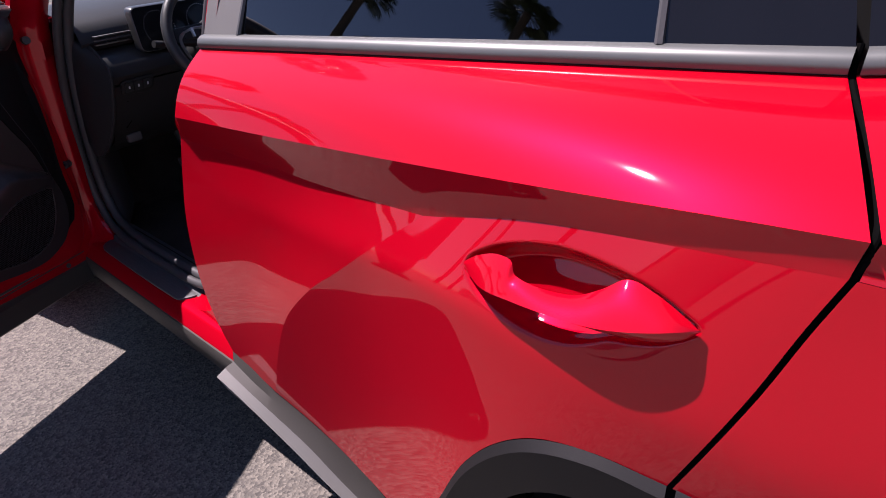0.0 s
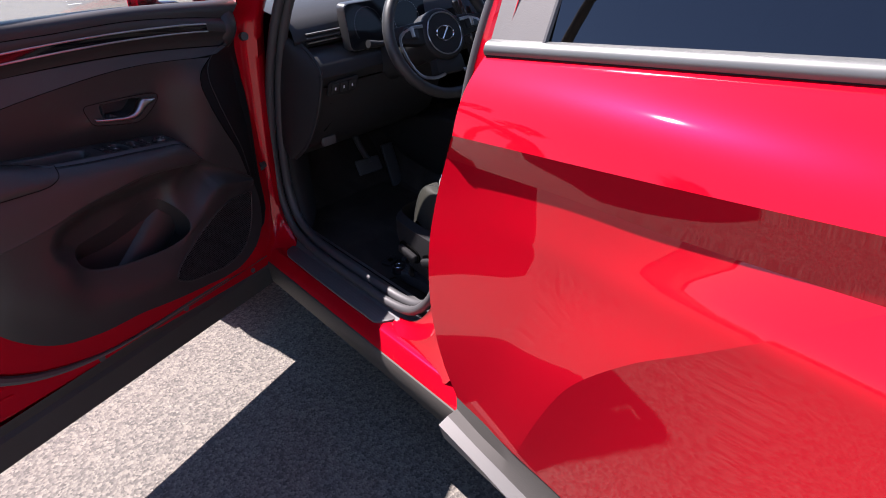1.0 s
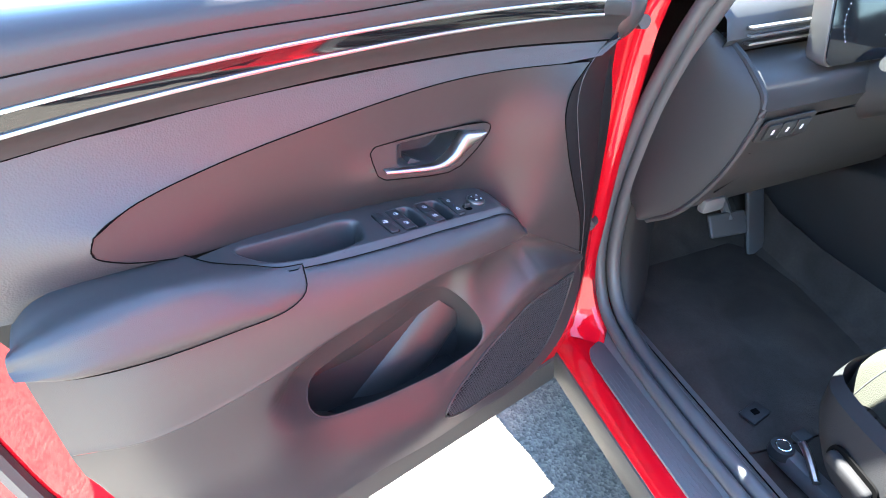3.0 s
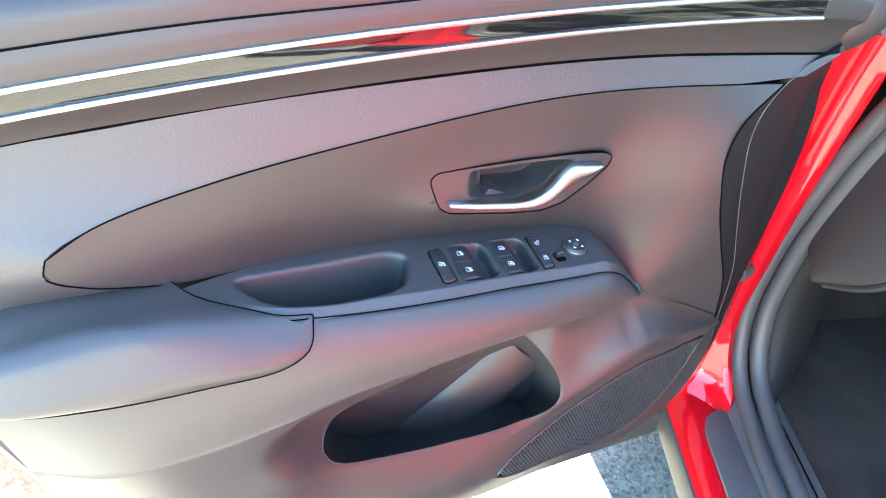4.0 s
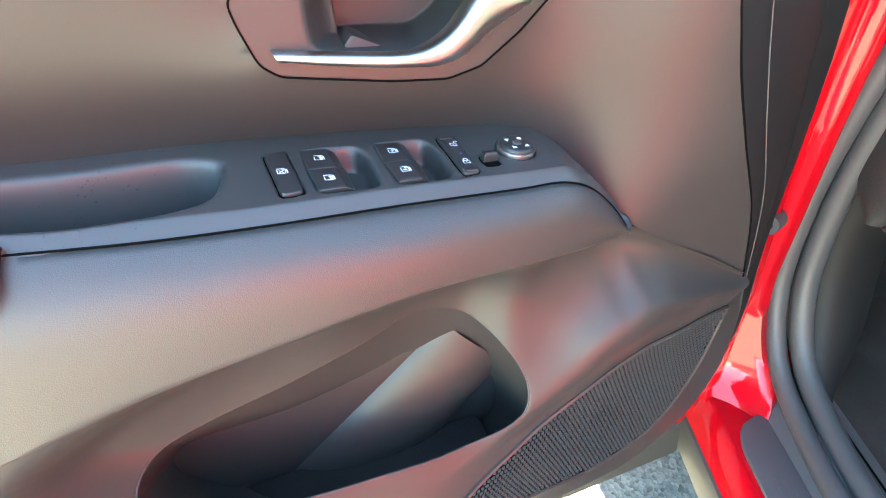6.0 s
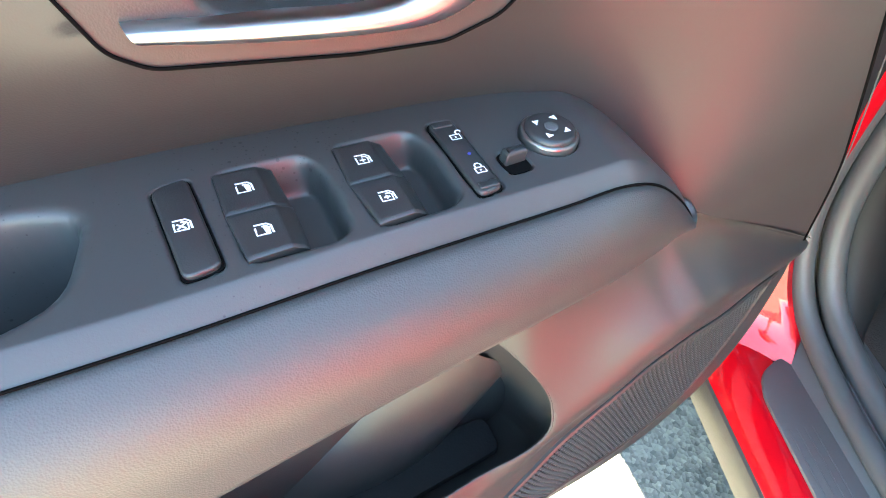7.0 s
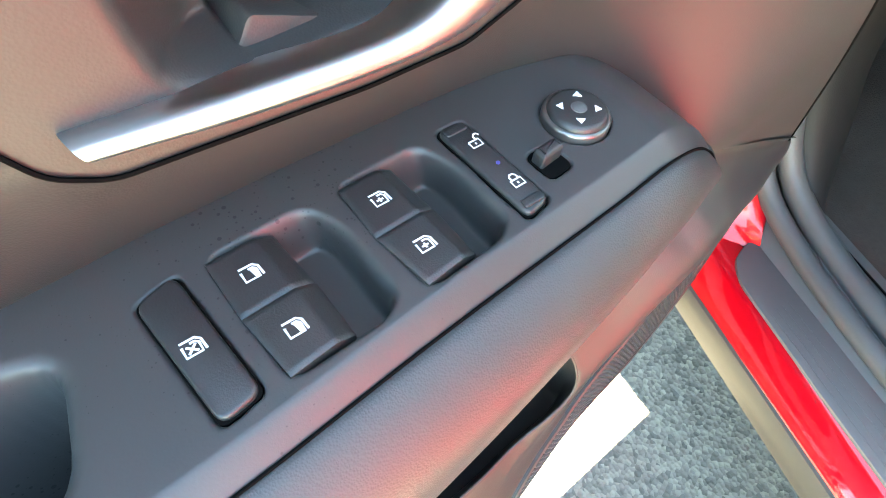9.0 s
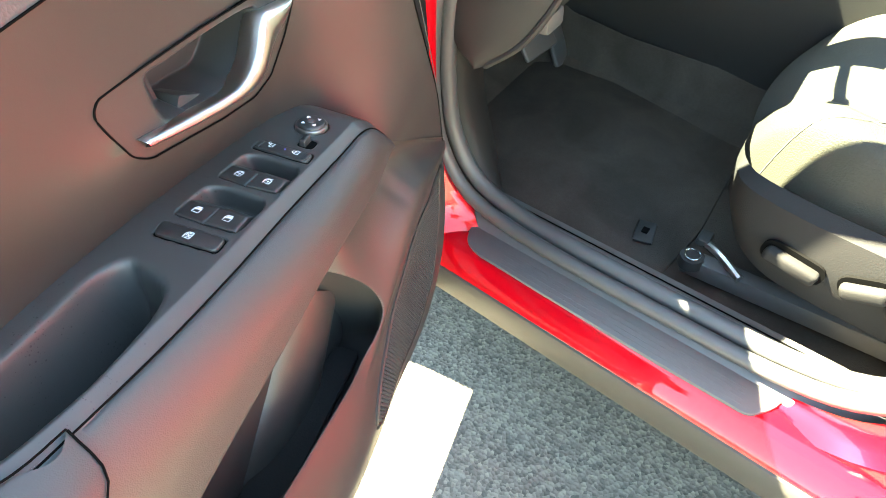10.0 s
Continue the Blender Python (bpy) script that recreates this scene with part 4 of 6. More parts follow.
    part("mirror_glass", moved(mg, pose(0.02, 0.0, 0.0, 0, 0, 10)), MIRROR, d, "mirror glass reflecting sky")
    part("mirror_foot", box(0.10, -0.06, 1.15, 0.07, 0.14, 0.05, 0.02, 3), GLOSS, d)

    N = 70
    top_out = cr([(-0.02, 0.055, 1.165), (0.3, 0.055, 1.192), (0.55, 0.055, 1.203), (0.76, 0.055, 1.21), (0.98, 0.055, 1.215)], N)
    top_in = cr([(-0.02, 0.11, 1.172), (0.3, 0.125, 1.198), (0.54, 0.13, 1.209), (0.76, 0.13, 1.216), (0.97, 0.128, 1.218)], N)
    l1 = cr([(0.05, 0.145, 1.135), (0.2, 0.160, 1.160), (0.35, 0.168, 1.177), (0.52, 0.17, 1.181), (0.64, 0.17, 1.184), (0.79, 0.17, 1.181), (0.955, 0.165, 1.170)], N)
    R1 = cr([(0.06, 0.158, 1.118), (0.142, 0.166, 1.137), (0.35, 0.17, 1.157), (0.56, 0.17, 1.164), (0.72, 0.17, 1.162), (0.79, 0.17, 1.159), (0.94, 0.166, 1.148)], N)
    R2 = cr([(0.06, 0.158, 1.102), (0.142, 0.166, 1.120), (0.34, 0.166, 1.139), (0.56, 0.166, 1.146), (0.73, 0.166, 1.144), (0.79, 0.166, 1.141), (0.93, 0.162, 1.130)], N)
    R3 = cr([(0.085, 0.151, 1.076), (0.31, 0.143, 1.104), (0.49, 0.141, 1.115), (0.64, 0.141, 1.117), (0.75, 0.143, 1.117), (0.925, 0.142, 1.106)], N)
    roll = between(top_in, l1, 7, (0, 0.014, 0.010))
    part("upper_trim", sheet([top_out] + roll, False), PANEL, d, "dark soft-touch upper door trim")
    part("upper_band", sheet(between(l1, R1, 4, (0, 0.002, 0))), PANEL, d)
    part("upper_seam", tube([p + Vector((0, 0.0006, 0)) for p in l1], 0.0007, 6), GROOVE, d)
    strip = between(R1, R2, 5, (0, 0.0008, 0))
    i0 = 7
    part("trim_strip", sheet([r[i0:] for r in strip]), GLOSS, d, "gloss black decor strip")
    part("strip_end", sheet([r[:i0 + 1] for r in strip]), PANEL, d)
    for c in (R1, R2):
        lines = [[p + Vector((0, o, h)) for p in c[i0:]] for o, h in ((-0.001, 0.0021), (0.0020, 0.0018), (0.0027, 0.0012), (0.0027, -0.0012), (0.0020, -0.0018), (-0.001, -0.0021))]
        part("silver_line", sheet(lines), SILVER, d, "bright silver edge line", auto=50)
    part("lower_band", sheet(between(R2, R3, 5, (0, -0.004, 0))), PANEL, d)

    # wedge insert with the handle
    R4 = [(0.150, 0.159, 1.060), (0.21, 0.157, 1.068), (0.31, 0.152, 1.079), (0.40, 0.150, 1.083), (0.535, 0.150, 1.077), (0.66, 0.152, 1.066), (0.74, 0.160, 1.054), (0.776, 0.167, 1.040)]
    R5 = [(0.10, 0.146, 0.71), (0.18, 0.150, 0.772), (0.248, 0.150, 0.826), (0.275, 0.134, 0.866), (0.30, 0.121, 0.894), (0.333, 0.112, 0.9065), (0.393, 0.1075, 0.918), (0.503, 0.109, 0.9375), (0.605, 0.121, 0.956), (0.71, 0.152, 0.982), (0.761, 0.163, 1.005), (0.782, 0.167, 1.024), (0.776, 0.167, 1.040)]
    TRI = [(0.10, 0.146, 0.71), (0.128, 0.158, 0.80), (0.168, 0.170, 0.88), (0.197, 0.176, 0.95), (0.211, 0.178, 1.005), (0.200, 0.174, 1.034), (0.150, 0.159, 1.060)]
    a_, b_, c_ = 0.18, -0.116, 0.8613
    nose = []
    for u, w in ((0.256, 0.153), (0.268, 0.1435), (0.28, 0.1345), (0.30, 0.1225), (0.32, 0.116), (0.35, 0.110), (0.43, 0.108), (0.5, 0.110), (0.56, 0.1155), (0.63, 0.1275)):
        nose.append((u, w, a_ * u + b_ * w + c_ - 0.0015 - 0.062 * max(0, (0.318 - u) / 0.066) ** 1.7 + 0.010 * max(0, (u - 0.58) / 0.12) ** 1.5))
    R5 = R5[:2] + nose + R5[-4:]
    c0, c1 = cr(R5, N), cr(R4, N)
    d1 = [c0[-1].lerp(c1[-1], k / 43) for k in range(44)]
    wedge = coons(c0, c1, cr(TRI, 44), d1)
    ctrl = [(p.x, p.z, p.y) for p in c1[::5] + c0[::4] + cr(TRI, 30)[2:-2:4]]
    ctrl += [(0.489, 1.02, 0.1385), (0.482, 0.985, 0.1375), (0.44, 1.023, 0.1375), (0.40, 1.02, 0.137), (0.35, 1.015, 0.136), (0.31, 1.004, 0.1355), (0.335, 0.978, 0.1345), (0.38, 0.960, 0.1345), (0.43, 0.97, 0.1355), (0.60, 1.01, 0.138)]
    WU, WZ = np.array([[p.x for p in r] for r in wedge]), np.array([[p.z for p in r] for r in wedge])
    for r, ws in zip(wedge, spline(ctrl, WU, WZ)):
        for p, w in zip(r, ws):
            p.y = float(w)
    BZ = [(0.4893, 1.02), (0.483, 1.0258), (0.4498, 1.0246), (0.401, 1.0215), (0.3502, 1.0167), (0.3185, 1.0118), (0.3083, 1.0053), (0.3114, 0.9956), (0.3314, 0.9789), (0.3575, 0.9629), (0.3791, 0.9595), (0.4113, 0.9648), (0.4725, 0.9798), (0.4818, 0.9878), (0.4876, 1.0086)]
    bz = roundpoly(BZ, 0.004)
    pts = np.array([[tuple(p) for p in r] for r in wedge])
    part("insert_panel", holed(pts, bz, flip=True), PANEL, d, "dark curved insert panel", auto=180)
    part("insert_seam", tube([p + Vector((0, 0.0008, 0)) for p in c1], 0.0006, 6), GROOVE, d)
    part("insert_seam", tube([p + Vector((0, 0.0008, 0)) for p in cr(R5[-4:], 30)], 0.0006, 6), GROOVE, d)
    # woven band above and behind the insert
    top = cr([tuple(p) for p in R3], N)
    low_c = cr([(0.13, 0.160, 1.064)] + R4[1:] + [(0.782, 0.167, 1.024), (0.761, 0.163, 1.005), (0.71, 0.150, 0.982)], N)
    ext = cr([(0.085, 0.151, 1.074), (0.31, 0.143, 1.102), (0.49, 0.141, 1.113), (0.70, 0.142, 1.116), (0.90, 0.142, 1.10), (0.925, 0.145, 1.05), (0.915, 0.145, 0.99), (0.85, 0.150, 0.975)], N)
    part("woven_band", sheet(between(ext, low_c, 8)), CLOTH, d, "textured dark fabric band")
    part("band_seam", tube(top, 0.0006, 6), GROOVE, d)

    # black front corner trim
    edge = cr([(0.03, 0.096, 0.69), (-0.015, 0.07, 0.80), (-0.03, 0.062, 0.95), (-0.01, 0.08, 1.06), (0.045, 0.125, 1.095), (0.10, 0.155, 1.082)], 70)
    tri = cr([(0.10, 0.142, 0.70), (0.128, 0.154, 0.80), (0.168, 0.166, 0.88), (0.197, 0.172, 0.95), (0.211, 0.174, 1.005), (0.200, 0.170, 1.034), (0.150, 0.156, 1.064), (0.10, 0.155, 1.082)], 70)
    part("corner_trim", sheet(between(tri, edge, 6, (0, 0.006, 0))), TRIBLACK, d, "matt black corner trim")
    part("corner_piping", tube([p + Vector((0, 0.0035, 0)) for p in between(tri, edge, 7, (0, 0.006, 0))[1]], 0.0005, 6), PLASTIC, d, "thin grey stitched line")
    part("corner_seam", tube(cr(TRI, 70), 0.0009, 6), GROOVE, d)
    part("belt_end", tube(cr([(0.075, 0.12, 1.075), (0.07, 0.135, 1.11), (0.045, 0.125, 1.15)], 12), [0.02 + 0.012 * math.sin(math.pi * i / 11) for i in range(12)], 10), PANEL, d)

    # armrest: switch plate
    a_, b_, c_ = 0.18, -0.116, 0.8613
    us = np.array([0.252, 0.262, 0.28, 0.30, 0.32, 0.35, 0.43, 0.5, 0.56, 0.63, 0.649, 0.69, 0.705])
    e_in = np.array([0.158, 0.149, 0.135, 0.123, 0.1165, 0.1105, 0.1085, 0.1105, 0.116, 0.128, 0.134, 0.151, 0.158])
    e_out = np.array([0.161, 0.167, 0.172, 0.175, 0.177, 0.179, 0.183, 0.188, 0.190, 0.191, 0.188, 0.168, 0.160])
    nu, nw = 520, 100
    U = np.repeat(np.linspace(0.253, 0.704, nu)[:, None], nw, 1)
    B = np.repeat(np.linspace(0, 1, nw)[None, :], nu, 0)
    in_line, out_line = smooth_line(us, e_in), smooth_line(us, e_out)
    w_in = np.array([[in_line(u)] for u in U[:, 0]])
    w_out = np.array([[out_line(u)] for u in U[:, 0]])
    W = w_in * (1 - B) + w_out * B
    Z = a_ * U + b_ * W + c_
    Z -= 0.062 * np.clip((0.318 - U) / 0.066, 0, 1) ** 1.7
    Z += 0.010 * np.clip((U - 0.58) / 0.12, 0, 1) ** 1.5
    dist_out = w_out - W
    Z -= 0.0065 * np.clip(1 - dist_out / 0.0085, 0, 1) ** 1.25 * sstep(0.675, 0.63, U)
    pockA = roundpoly([(0.4722, 0.1272), (0.4385, 0.1262), (0.4325, 0.140), (0.4325, 0.168), (0.4400, 0.1727), (0.4705, 0.1735)], 0.006)
    pockB = roundpoly([(0.4275, 0.1252), (0.3945, 0.1242), (0.3890, 0.138), (0.3890, 0.1655), (0.3955, 0.1702), (0.4250, 0.1722)], 0.006)
    for pk in (pockA, pockB):
        s = sdf(U, W, pk)
        front = min(p[0] for p in pk)
        Z -= (0.0150 * (1 - sstep(-0.0052, 0.0003, s)) * sstep(0.0, 0.9, (U - front) / 0.012 + 0.25)) + 0.0008 * (1 - sstep(-0.0005, 0.0009, s))
    for pl in ([(0.4935, 0.131), (0.4800, 0.1275), (0.4768, 0.1725), (0.4900, 0.1745)], [(0.3862, 0.1235), (0.3742, 0.1235), (0.3726, 0.168), (0.3845, 0.1700)], [(0.3670, 0.1492), (0.3600, 0.1486), (0.3554, 0.1540), (0.3552, 0.1612), (0.3664, 0.1620)]):
        Z -= 0.004 * (1 - sstep(-0.0006, 0.0006, sdf(U, W, roundpoly(pl, 0.003))))
    Z -= 0.003 * (1 - sstep(-0.0006, 0.0006, np.hypot(U - 0.3386, W - 0.1452) - 0.0129))
    cup = roundpoly([(0.669, 0.150), (0.618, 0.140), (0.535, 0.128), (0.513, 0.134), (0.522, 0.168), (0.545, 0.1765), (0.59, 0.181), (0.634, 0.180), (0.652, 0.170)], 0.012)
    s = sdf(U, W, cup)
    Z -= 0.066 * (1 - sstep(-0.009, 0.001, s)) * sstep(0.512, 0.545, U - 0.25 * (W - 0.15)) + 0.003 * (1 - sstep(-0.004, 0.004, s))
    verts = np.stack([U, W, Z], -1).reshape(-1, 3)
    part("switch_plate", ([tuple(v) for v in verts.tolist()], grid_faces(nu, nw)), SWITCH_PLATE, d, "satin dark armrest plate dotted with dried drops", auto=180)

    def on(u, w, h):
        z = a_ * u + b_ * w + c_
        n = Vector((-a_, -b_, 1)).normalized()
        return Vector((u, w, z)) + n * h

    def key(name, poly, h0, h1, tilt=0.0, r=0.0022, bev=0.0012, m=BUTTON, lab=""):
        cu = sum(p[0] for p in poly) / len(poly)
        return part(name, slab(roundpoly(poly, r), lambda a, b, q: on(a, b, q + (tilt * (a - cu) if q > h0 + 0.001 else 0)), h0, h1, bev, 3), m, d, lab)

    for hole in ([(0.4935, 0.131), (0.4800, 0.1275), (0.4768, 0.1725), (0.4900, 0.1745)], [(0.3862, 0.1235), (0.3742, 0.1235), (0.3726, 0.168), (0.3845, 0.1700)], [(0.3670, 0.1492), (0.3600, 0.1486), (0.3554, 0.1540), (0.3552, 0.1612), (0.3664, 0.1620)]):
        key("switch_well", hole, -0.006, -0.0004, r=0.003, bev=0.0002, m=GROOVE)
    key("lock_out_switch", [(0.4930, 0.1315), (0.4805, 0.1280), (0.4773, 0.1720), (0.4895, 0.1740)], -0.006, 0.0018, r=0.004, lab="black window lock switch")
    def rocker(b0, f0, f1, b1, h):
        """A window switch: a flat face with the print, a sloping front, rounded edges and a skirt."""
        n = 22
        g = []
        for i in range(n):
            p, row = i / (n - 1), []
            for j in range(n):
                q = j / (n - 1)
                c = (Vector(b0) * (1 - p) + Vector(f0) * p) * (1 - q) + (Vector(b1) * (1 - p) + Vector(f1) * p) * q
                rim = min(p, q, 1 - p, 1 - q) * 0.021
                drop = 0.0006 * max(0.0, 1 - rim / 0.0010) ** 2 + 0.013 * max(0.0, p - 0.72)
                row.append(on(c.x, c.y, h - drop))
            g.append(row)
        loop = g[0] + [r[-1] for r in g[1:]] + g[-1][-2::-1] + [r[0] for r in g[-2:0:-1]]
        nrm = Vector((-a_, -b_, 1)).normalized()
        skirt = sheet([loop + [loop[0]], [v - nrm * 0.013 for v in loop + [loop[0]]]], True)
        part("window_switch", joined(sheet(g), skirt), BUTTON, d, auto=34)
    rocker((0.4722, 0.1294), (0.4512, 0.1286), (0.4494, 0.1500), (0.4722, 0.1510), 0.0012)
    rocker((0.4722, 0.1514), (0.4494, 0.1504), (0.4494, 0.1712), (0.4700, 0.1730), 0.0018)
    rocker((0.4272, 0.1274), (0.4067, 0.1266), (0.4050, 0.1482), (0.4278, 0.1492), 0.0012)
    rocker((0.4278, 0.1496), (0.4050, 0.1486), (0.4052, 0.1694), (0.4248, 0.1714), 0.0018)
    key("door_lock_switch", [(0.3857, 0.1240), (0.3747, 0.1240), (0.3731, 0.1676), (0.3840, 0.1695)], -0.006, 0.0015, r=0.0035, lab="black door lock rocker")
    key("lock_ridge", rounded(0.3758, 0.1255, 0.3845, 0.1290, 0.001), 0.001, 0.0022, bev=0.0005, r=0.0006)
    key("lock_ridge", rounded(0.3742, 0.1635, 0.3828, 0.1670, 0.001), 0.001, 0.0022, bev=0.0005, r=0.0006)
    key("mirror_slider", [(0.3662, 0.1512), (0.3562, 0.1506), (0.3558, 0.1556), (0.3660, 0.1566)], -0.004, 0.0055, r=0.001, bev=0.0016, m=BUTTON, lab="black mirror select slider")
    circ = [(0.3386 + 0.0112 * math.cos(2 * math.pi * k / 36), 0.1452 + 0.0112 * math.sin(2 * math.pi * k / 36)) for k in range(36)]
    ring = [(0.3386 + 0.0127 * math.cos(2 * math.pi * k / 40), 0.1452 + 0.0127 * math.sin(2 * math.pi * k / 40)) for k in range(40)]
    part("knob_skirt", slab(ring, on, -0.004, 0.0030, 0.0012, 3), KNOB, d, "dark satin skirt of the mirror knob")
    part("mirror_knob", slab(circ, on, -0.004, 0.0052, 0.0022, 4), BUTTON, d, "round black mirror control knob")
    dent = [(0.3386 + 0.0030 * math.cos(2 * math.pi * k / 20), 0.1452 + 0.0030 * math.sin(2 * math.pi * k / 20)) for k in range(20)]
    part("knob_dimple", slab(dent, on, 0.0050, 0.0056, 0.0004), PLASTIC, d)
    for k in range(4):
        t = radians(45 + 90 * k + 6)
        e, f = Vector((math.cos(t), math.sin(t))), Vector((-math.sin(t), math.cos(t)))
        c = Vector((0.3386, 0.1452))
        tri3 = [c + e * 0.0082, c + e * 0.0058 + f * 0.0017, c + e * 0.0058 - f * 0.0017]
        part("arrow_print", slab([tuple(p) for p in tri3], on, 0.0052, 0.0055), WHITE, d)

    # printed pictograms
    def icon(cu, cw, h, kind):
        # strokes in a small square, x towards the door front, y towards the cabin
        s = 0.0029
        strokes = []
        if kind == "lock":
            strokes = [[(-0.8, -0.1), (0.8, -0.1), (0.8, 1.0), (-0.8, 1.0), (-0.8, -0.1)], [(-0.5, -0.1), (-0.5, -0.7), (-0.2, -1.0), (0.2, -1.0), (0.5, -0.7), (0.5, -0.1)], [(0, 0.3), (0, 0.65)]]
        elif kind == "unlock":
            strokes = [[(-0.8, -0.1), (0.8, -0.1), (0.8, 1.0), (-0.8, 1.0), (-0.8, -0.1)], [(0.4, -0.1), (0.4, -0.7), (0.7, -1.0), (1.1, -1.0), (1.35, -0.6)], [(0, 0.3), (0, 0.65)]]
        else:
            strokes = [[(-1.0, -0.95), (0.55, -0.95), (1.05, -0.5), (1.12, 0.85)], [(-0.95, -0.5), (-0.95, 0.85), (0.72, 0.85), (0.75, -0.25), (0.42, -0.55), (-0.1, -0.55)]]
            if kind == "lockout":
                strokes += [[(-0.6, -0.3), (0.4, 0.6)], [(-0.6, 0.6), (0.4, -0.3)]]
            elif kind == "auto":
                strokes += [[(-0.5, 0.15), (0.4, 0.15)], [(-0.05, -0.2), (-0.05, 0.5)]]
            else:
                strokes += [[(0.16, -0.4), (0.36, 0.7)], [(0.34, -0.4), (0.5, 0.75)], [(0.5, -0.3), (0.6, 0.75)]]
        meshes = []
        tilt = 0
        for st in strokes:
            pts = [(cu - x * s * 0.9, cw + y * s * 0.9) for x, y in st]
            meshes.append(ribbon(pts, 0.0007, lambda a, b, q: on(a, b, q + tilt * (a - cu)), h))
        part("pictogram", joined(*meshes), WHITE, d, "white printed pictogram", smooth=False)
    icon(0.4858, 0.1518, 0.0022, "lockout")
    icon(0.4632, 0.1396, 0.0015, "window")
    icon(0.4622, 0.1618, 0.0021, "window")
    icon(0.4185, 0.1377, 0.0015, "auto")
    icon(0.4176, 0.1598, 0.0021, "auto")
    icon(0.3783, 0.1351, 0.0019, "unlock")
    icon(0.3779, 0.1561, 0.0019, "lock")
    part("lamp_dot", slab([(0.3776 + 0.0008 * math.cos(k), 0.1470 + 0.0008 * math.sin(k)) for k in range(6)], on, 0.0014, 0.0018), ICONBLUE, d)

    # armrest sides and pad
    e_line = [Vector((u, w, a_ * u + b_ * w + c_ - 0.0065 - 0.062 * max(0, (0.318 - u) / 0.066) ** 1.7 + 0.010 * max(0, (u - 0.58) / 0.12) ** 1.5)) for u, w in zip(us[:10], e_out[:10])]
    edge_in = cr(e_line, N)
    part("plate_seam", tube([p + Vector((0, 0.0002, 0.0004)) for p in edge_in], 0.0006, 6), GROOVE, d)
    part("plate_tip", tube(cr([(0.262, 0.1475, 0.8375), (0.256, 0.1505, 0.8325), (0.2520, 0.1560, 0.8285), (0.2535, 0.1610, 0.8260), (0.259, 0.1660, 0.8280), (0.266, 0.1690, 0.8335)], 24), [0.0012 + 0.0020 * math.sin(math.pi * k / 23) for k in range(24)], 10), SWITCH_PLATE, d)
    pad_in = cr([(0.712, 0.150, 0.9845), (0.76, 0.150, 0.993), (0.802, 0.152, 0.997), (0.838, 0.156, 0.994), (0.858, 0.160, 0.982)], 40)
    pad_top = cr([(0.694, 0.168, 0.977), (0.73, 0.178, 0.987), (0.79, 0.182, 0.993), (0.836, 0.184, 0.988), (0.864, 0.182, 0.974)], 40)
    pad_edge = cr([(0.634, 0.1895, 0.9555), (0.69, 0.208, 0.962), (0.76, 0.213, 0.968), (0.83, 0.213, 0.968), (0.870, 0.200, 0.966)], 40)
    pad_low = cr([(0.610, 0.1905, 0.9495), (0.618, 0.210, 0.932), (0.640, 0.216, 0.923), (0.70, 0.217, 0.925), (0.78, 0.217, 0.934), (0.835, 0.214, 0.948), (0.866, 0.202, 0.962)], 40)
    crown = between(pad_top, pad_edge, 7)
    for k, r in enumerate(crown):
        for j, p in enumerate(r):
            p += Vector((0, 0.006, 0.008)) * (math.sin(math.pi * k / 6) * min(1.0, j / 14))
    rows = between(pad_in, pad_top, 5, (0, 0, 0.001)) + crown[1:] + between(pad_edge, pad_low, 7, (0, 0.006, -0.004))[1:]
    rows = [[r[0] + Vector((-0.001, -0.002, -0.022))] + r for r in rows]
    part("armrest_pad", sheet(rows), LEATHER, d, "padded black leatherette armrest")
    part("pad_seam", tube([p + Vector((0, 0.001, 0)) for p in pad_low], 0.0006, 6), GROOVE, d)
    part("pad_seam", tube([p + Vector((0, 0.001, 0.001)) for p in cr([(0.712, 0.150, 0.9845), (0.694, 0.168, 0.9775), (0.66, 0.1835, 0.967), (0.634, 0.190, 0.956), (0.610, 0.191, 0.950)], 20)], 0.0006, 6), GROOVE, d)

    # lower trim: the armrest face rolls over a fold into the hollow with the pocket, then over a ridge to the speaker
    nc = 320
    T = cr([tuple(p) for p in edge_in[:-2:3]] + [(0.66, 0.190, 0.9575), (0.72, 0.194, 0.956), (0.80, 0.194, 0.955), (0.866, 0.186, 0.955)], nc)
    F = cr([(0.258, 0.157, 0.822), (0.266, 0.166, 0.825), (0.280, 0.173, 0.830), (0.30, 0.179, 0.835), (0.33, 0.188, 0.844), (0.361, 0.194, 0.851), (0.418, 0.203, 0.862), (0.46, 0.207, 0.864), (0.50, 0.209, 0.862), (0.583, 0.212, 0.857), (0.65, 0.2135, 0.848), (0.72, 0.215, 0.840), (0.80, 0.211, 0.838), (0.867, 0.186, 0.842)], nc)
    G = []
    for p in F:
        k = 1 - float(sstep(0.54, 0.66, p.x))
        G.append(p + Vector((0, -0.020 * k - 0.0006, -0.008 * k - 0.004)))
    face = []
    for k in range(22):
        q = k / 21
        row = []
        for x, y in zip(T, F):
            f = 1 - 0.4 * float(sstep(0.60, 0.70, x.x)) - 0.4 * float(sstep(0.78, 0.86, x.x))
            p = x.lerp(y, q)
            p.y = x.y + (y.y - x.y) * (1 - (1 - q) ** 2.3) + 0.006 * f * math.sin(math.pi * q) ** 0.7 * (1 - q) * 1.6
            p.z += 0.003 * f * math.sin(math.pi * q) 
            row.append(p)
        face.append(row)
    tuck = [p + Vector((0, -0.010, -0.006)) for p in T]
    fold = [x.lerp(y, 0.5) + Vector((0, 0.001, -0.003 * (1 - float(sstep(0.54, 0.66, x.x))))) for x, y in zip(F, G)]
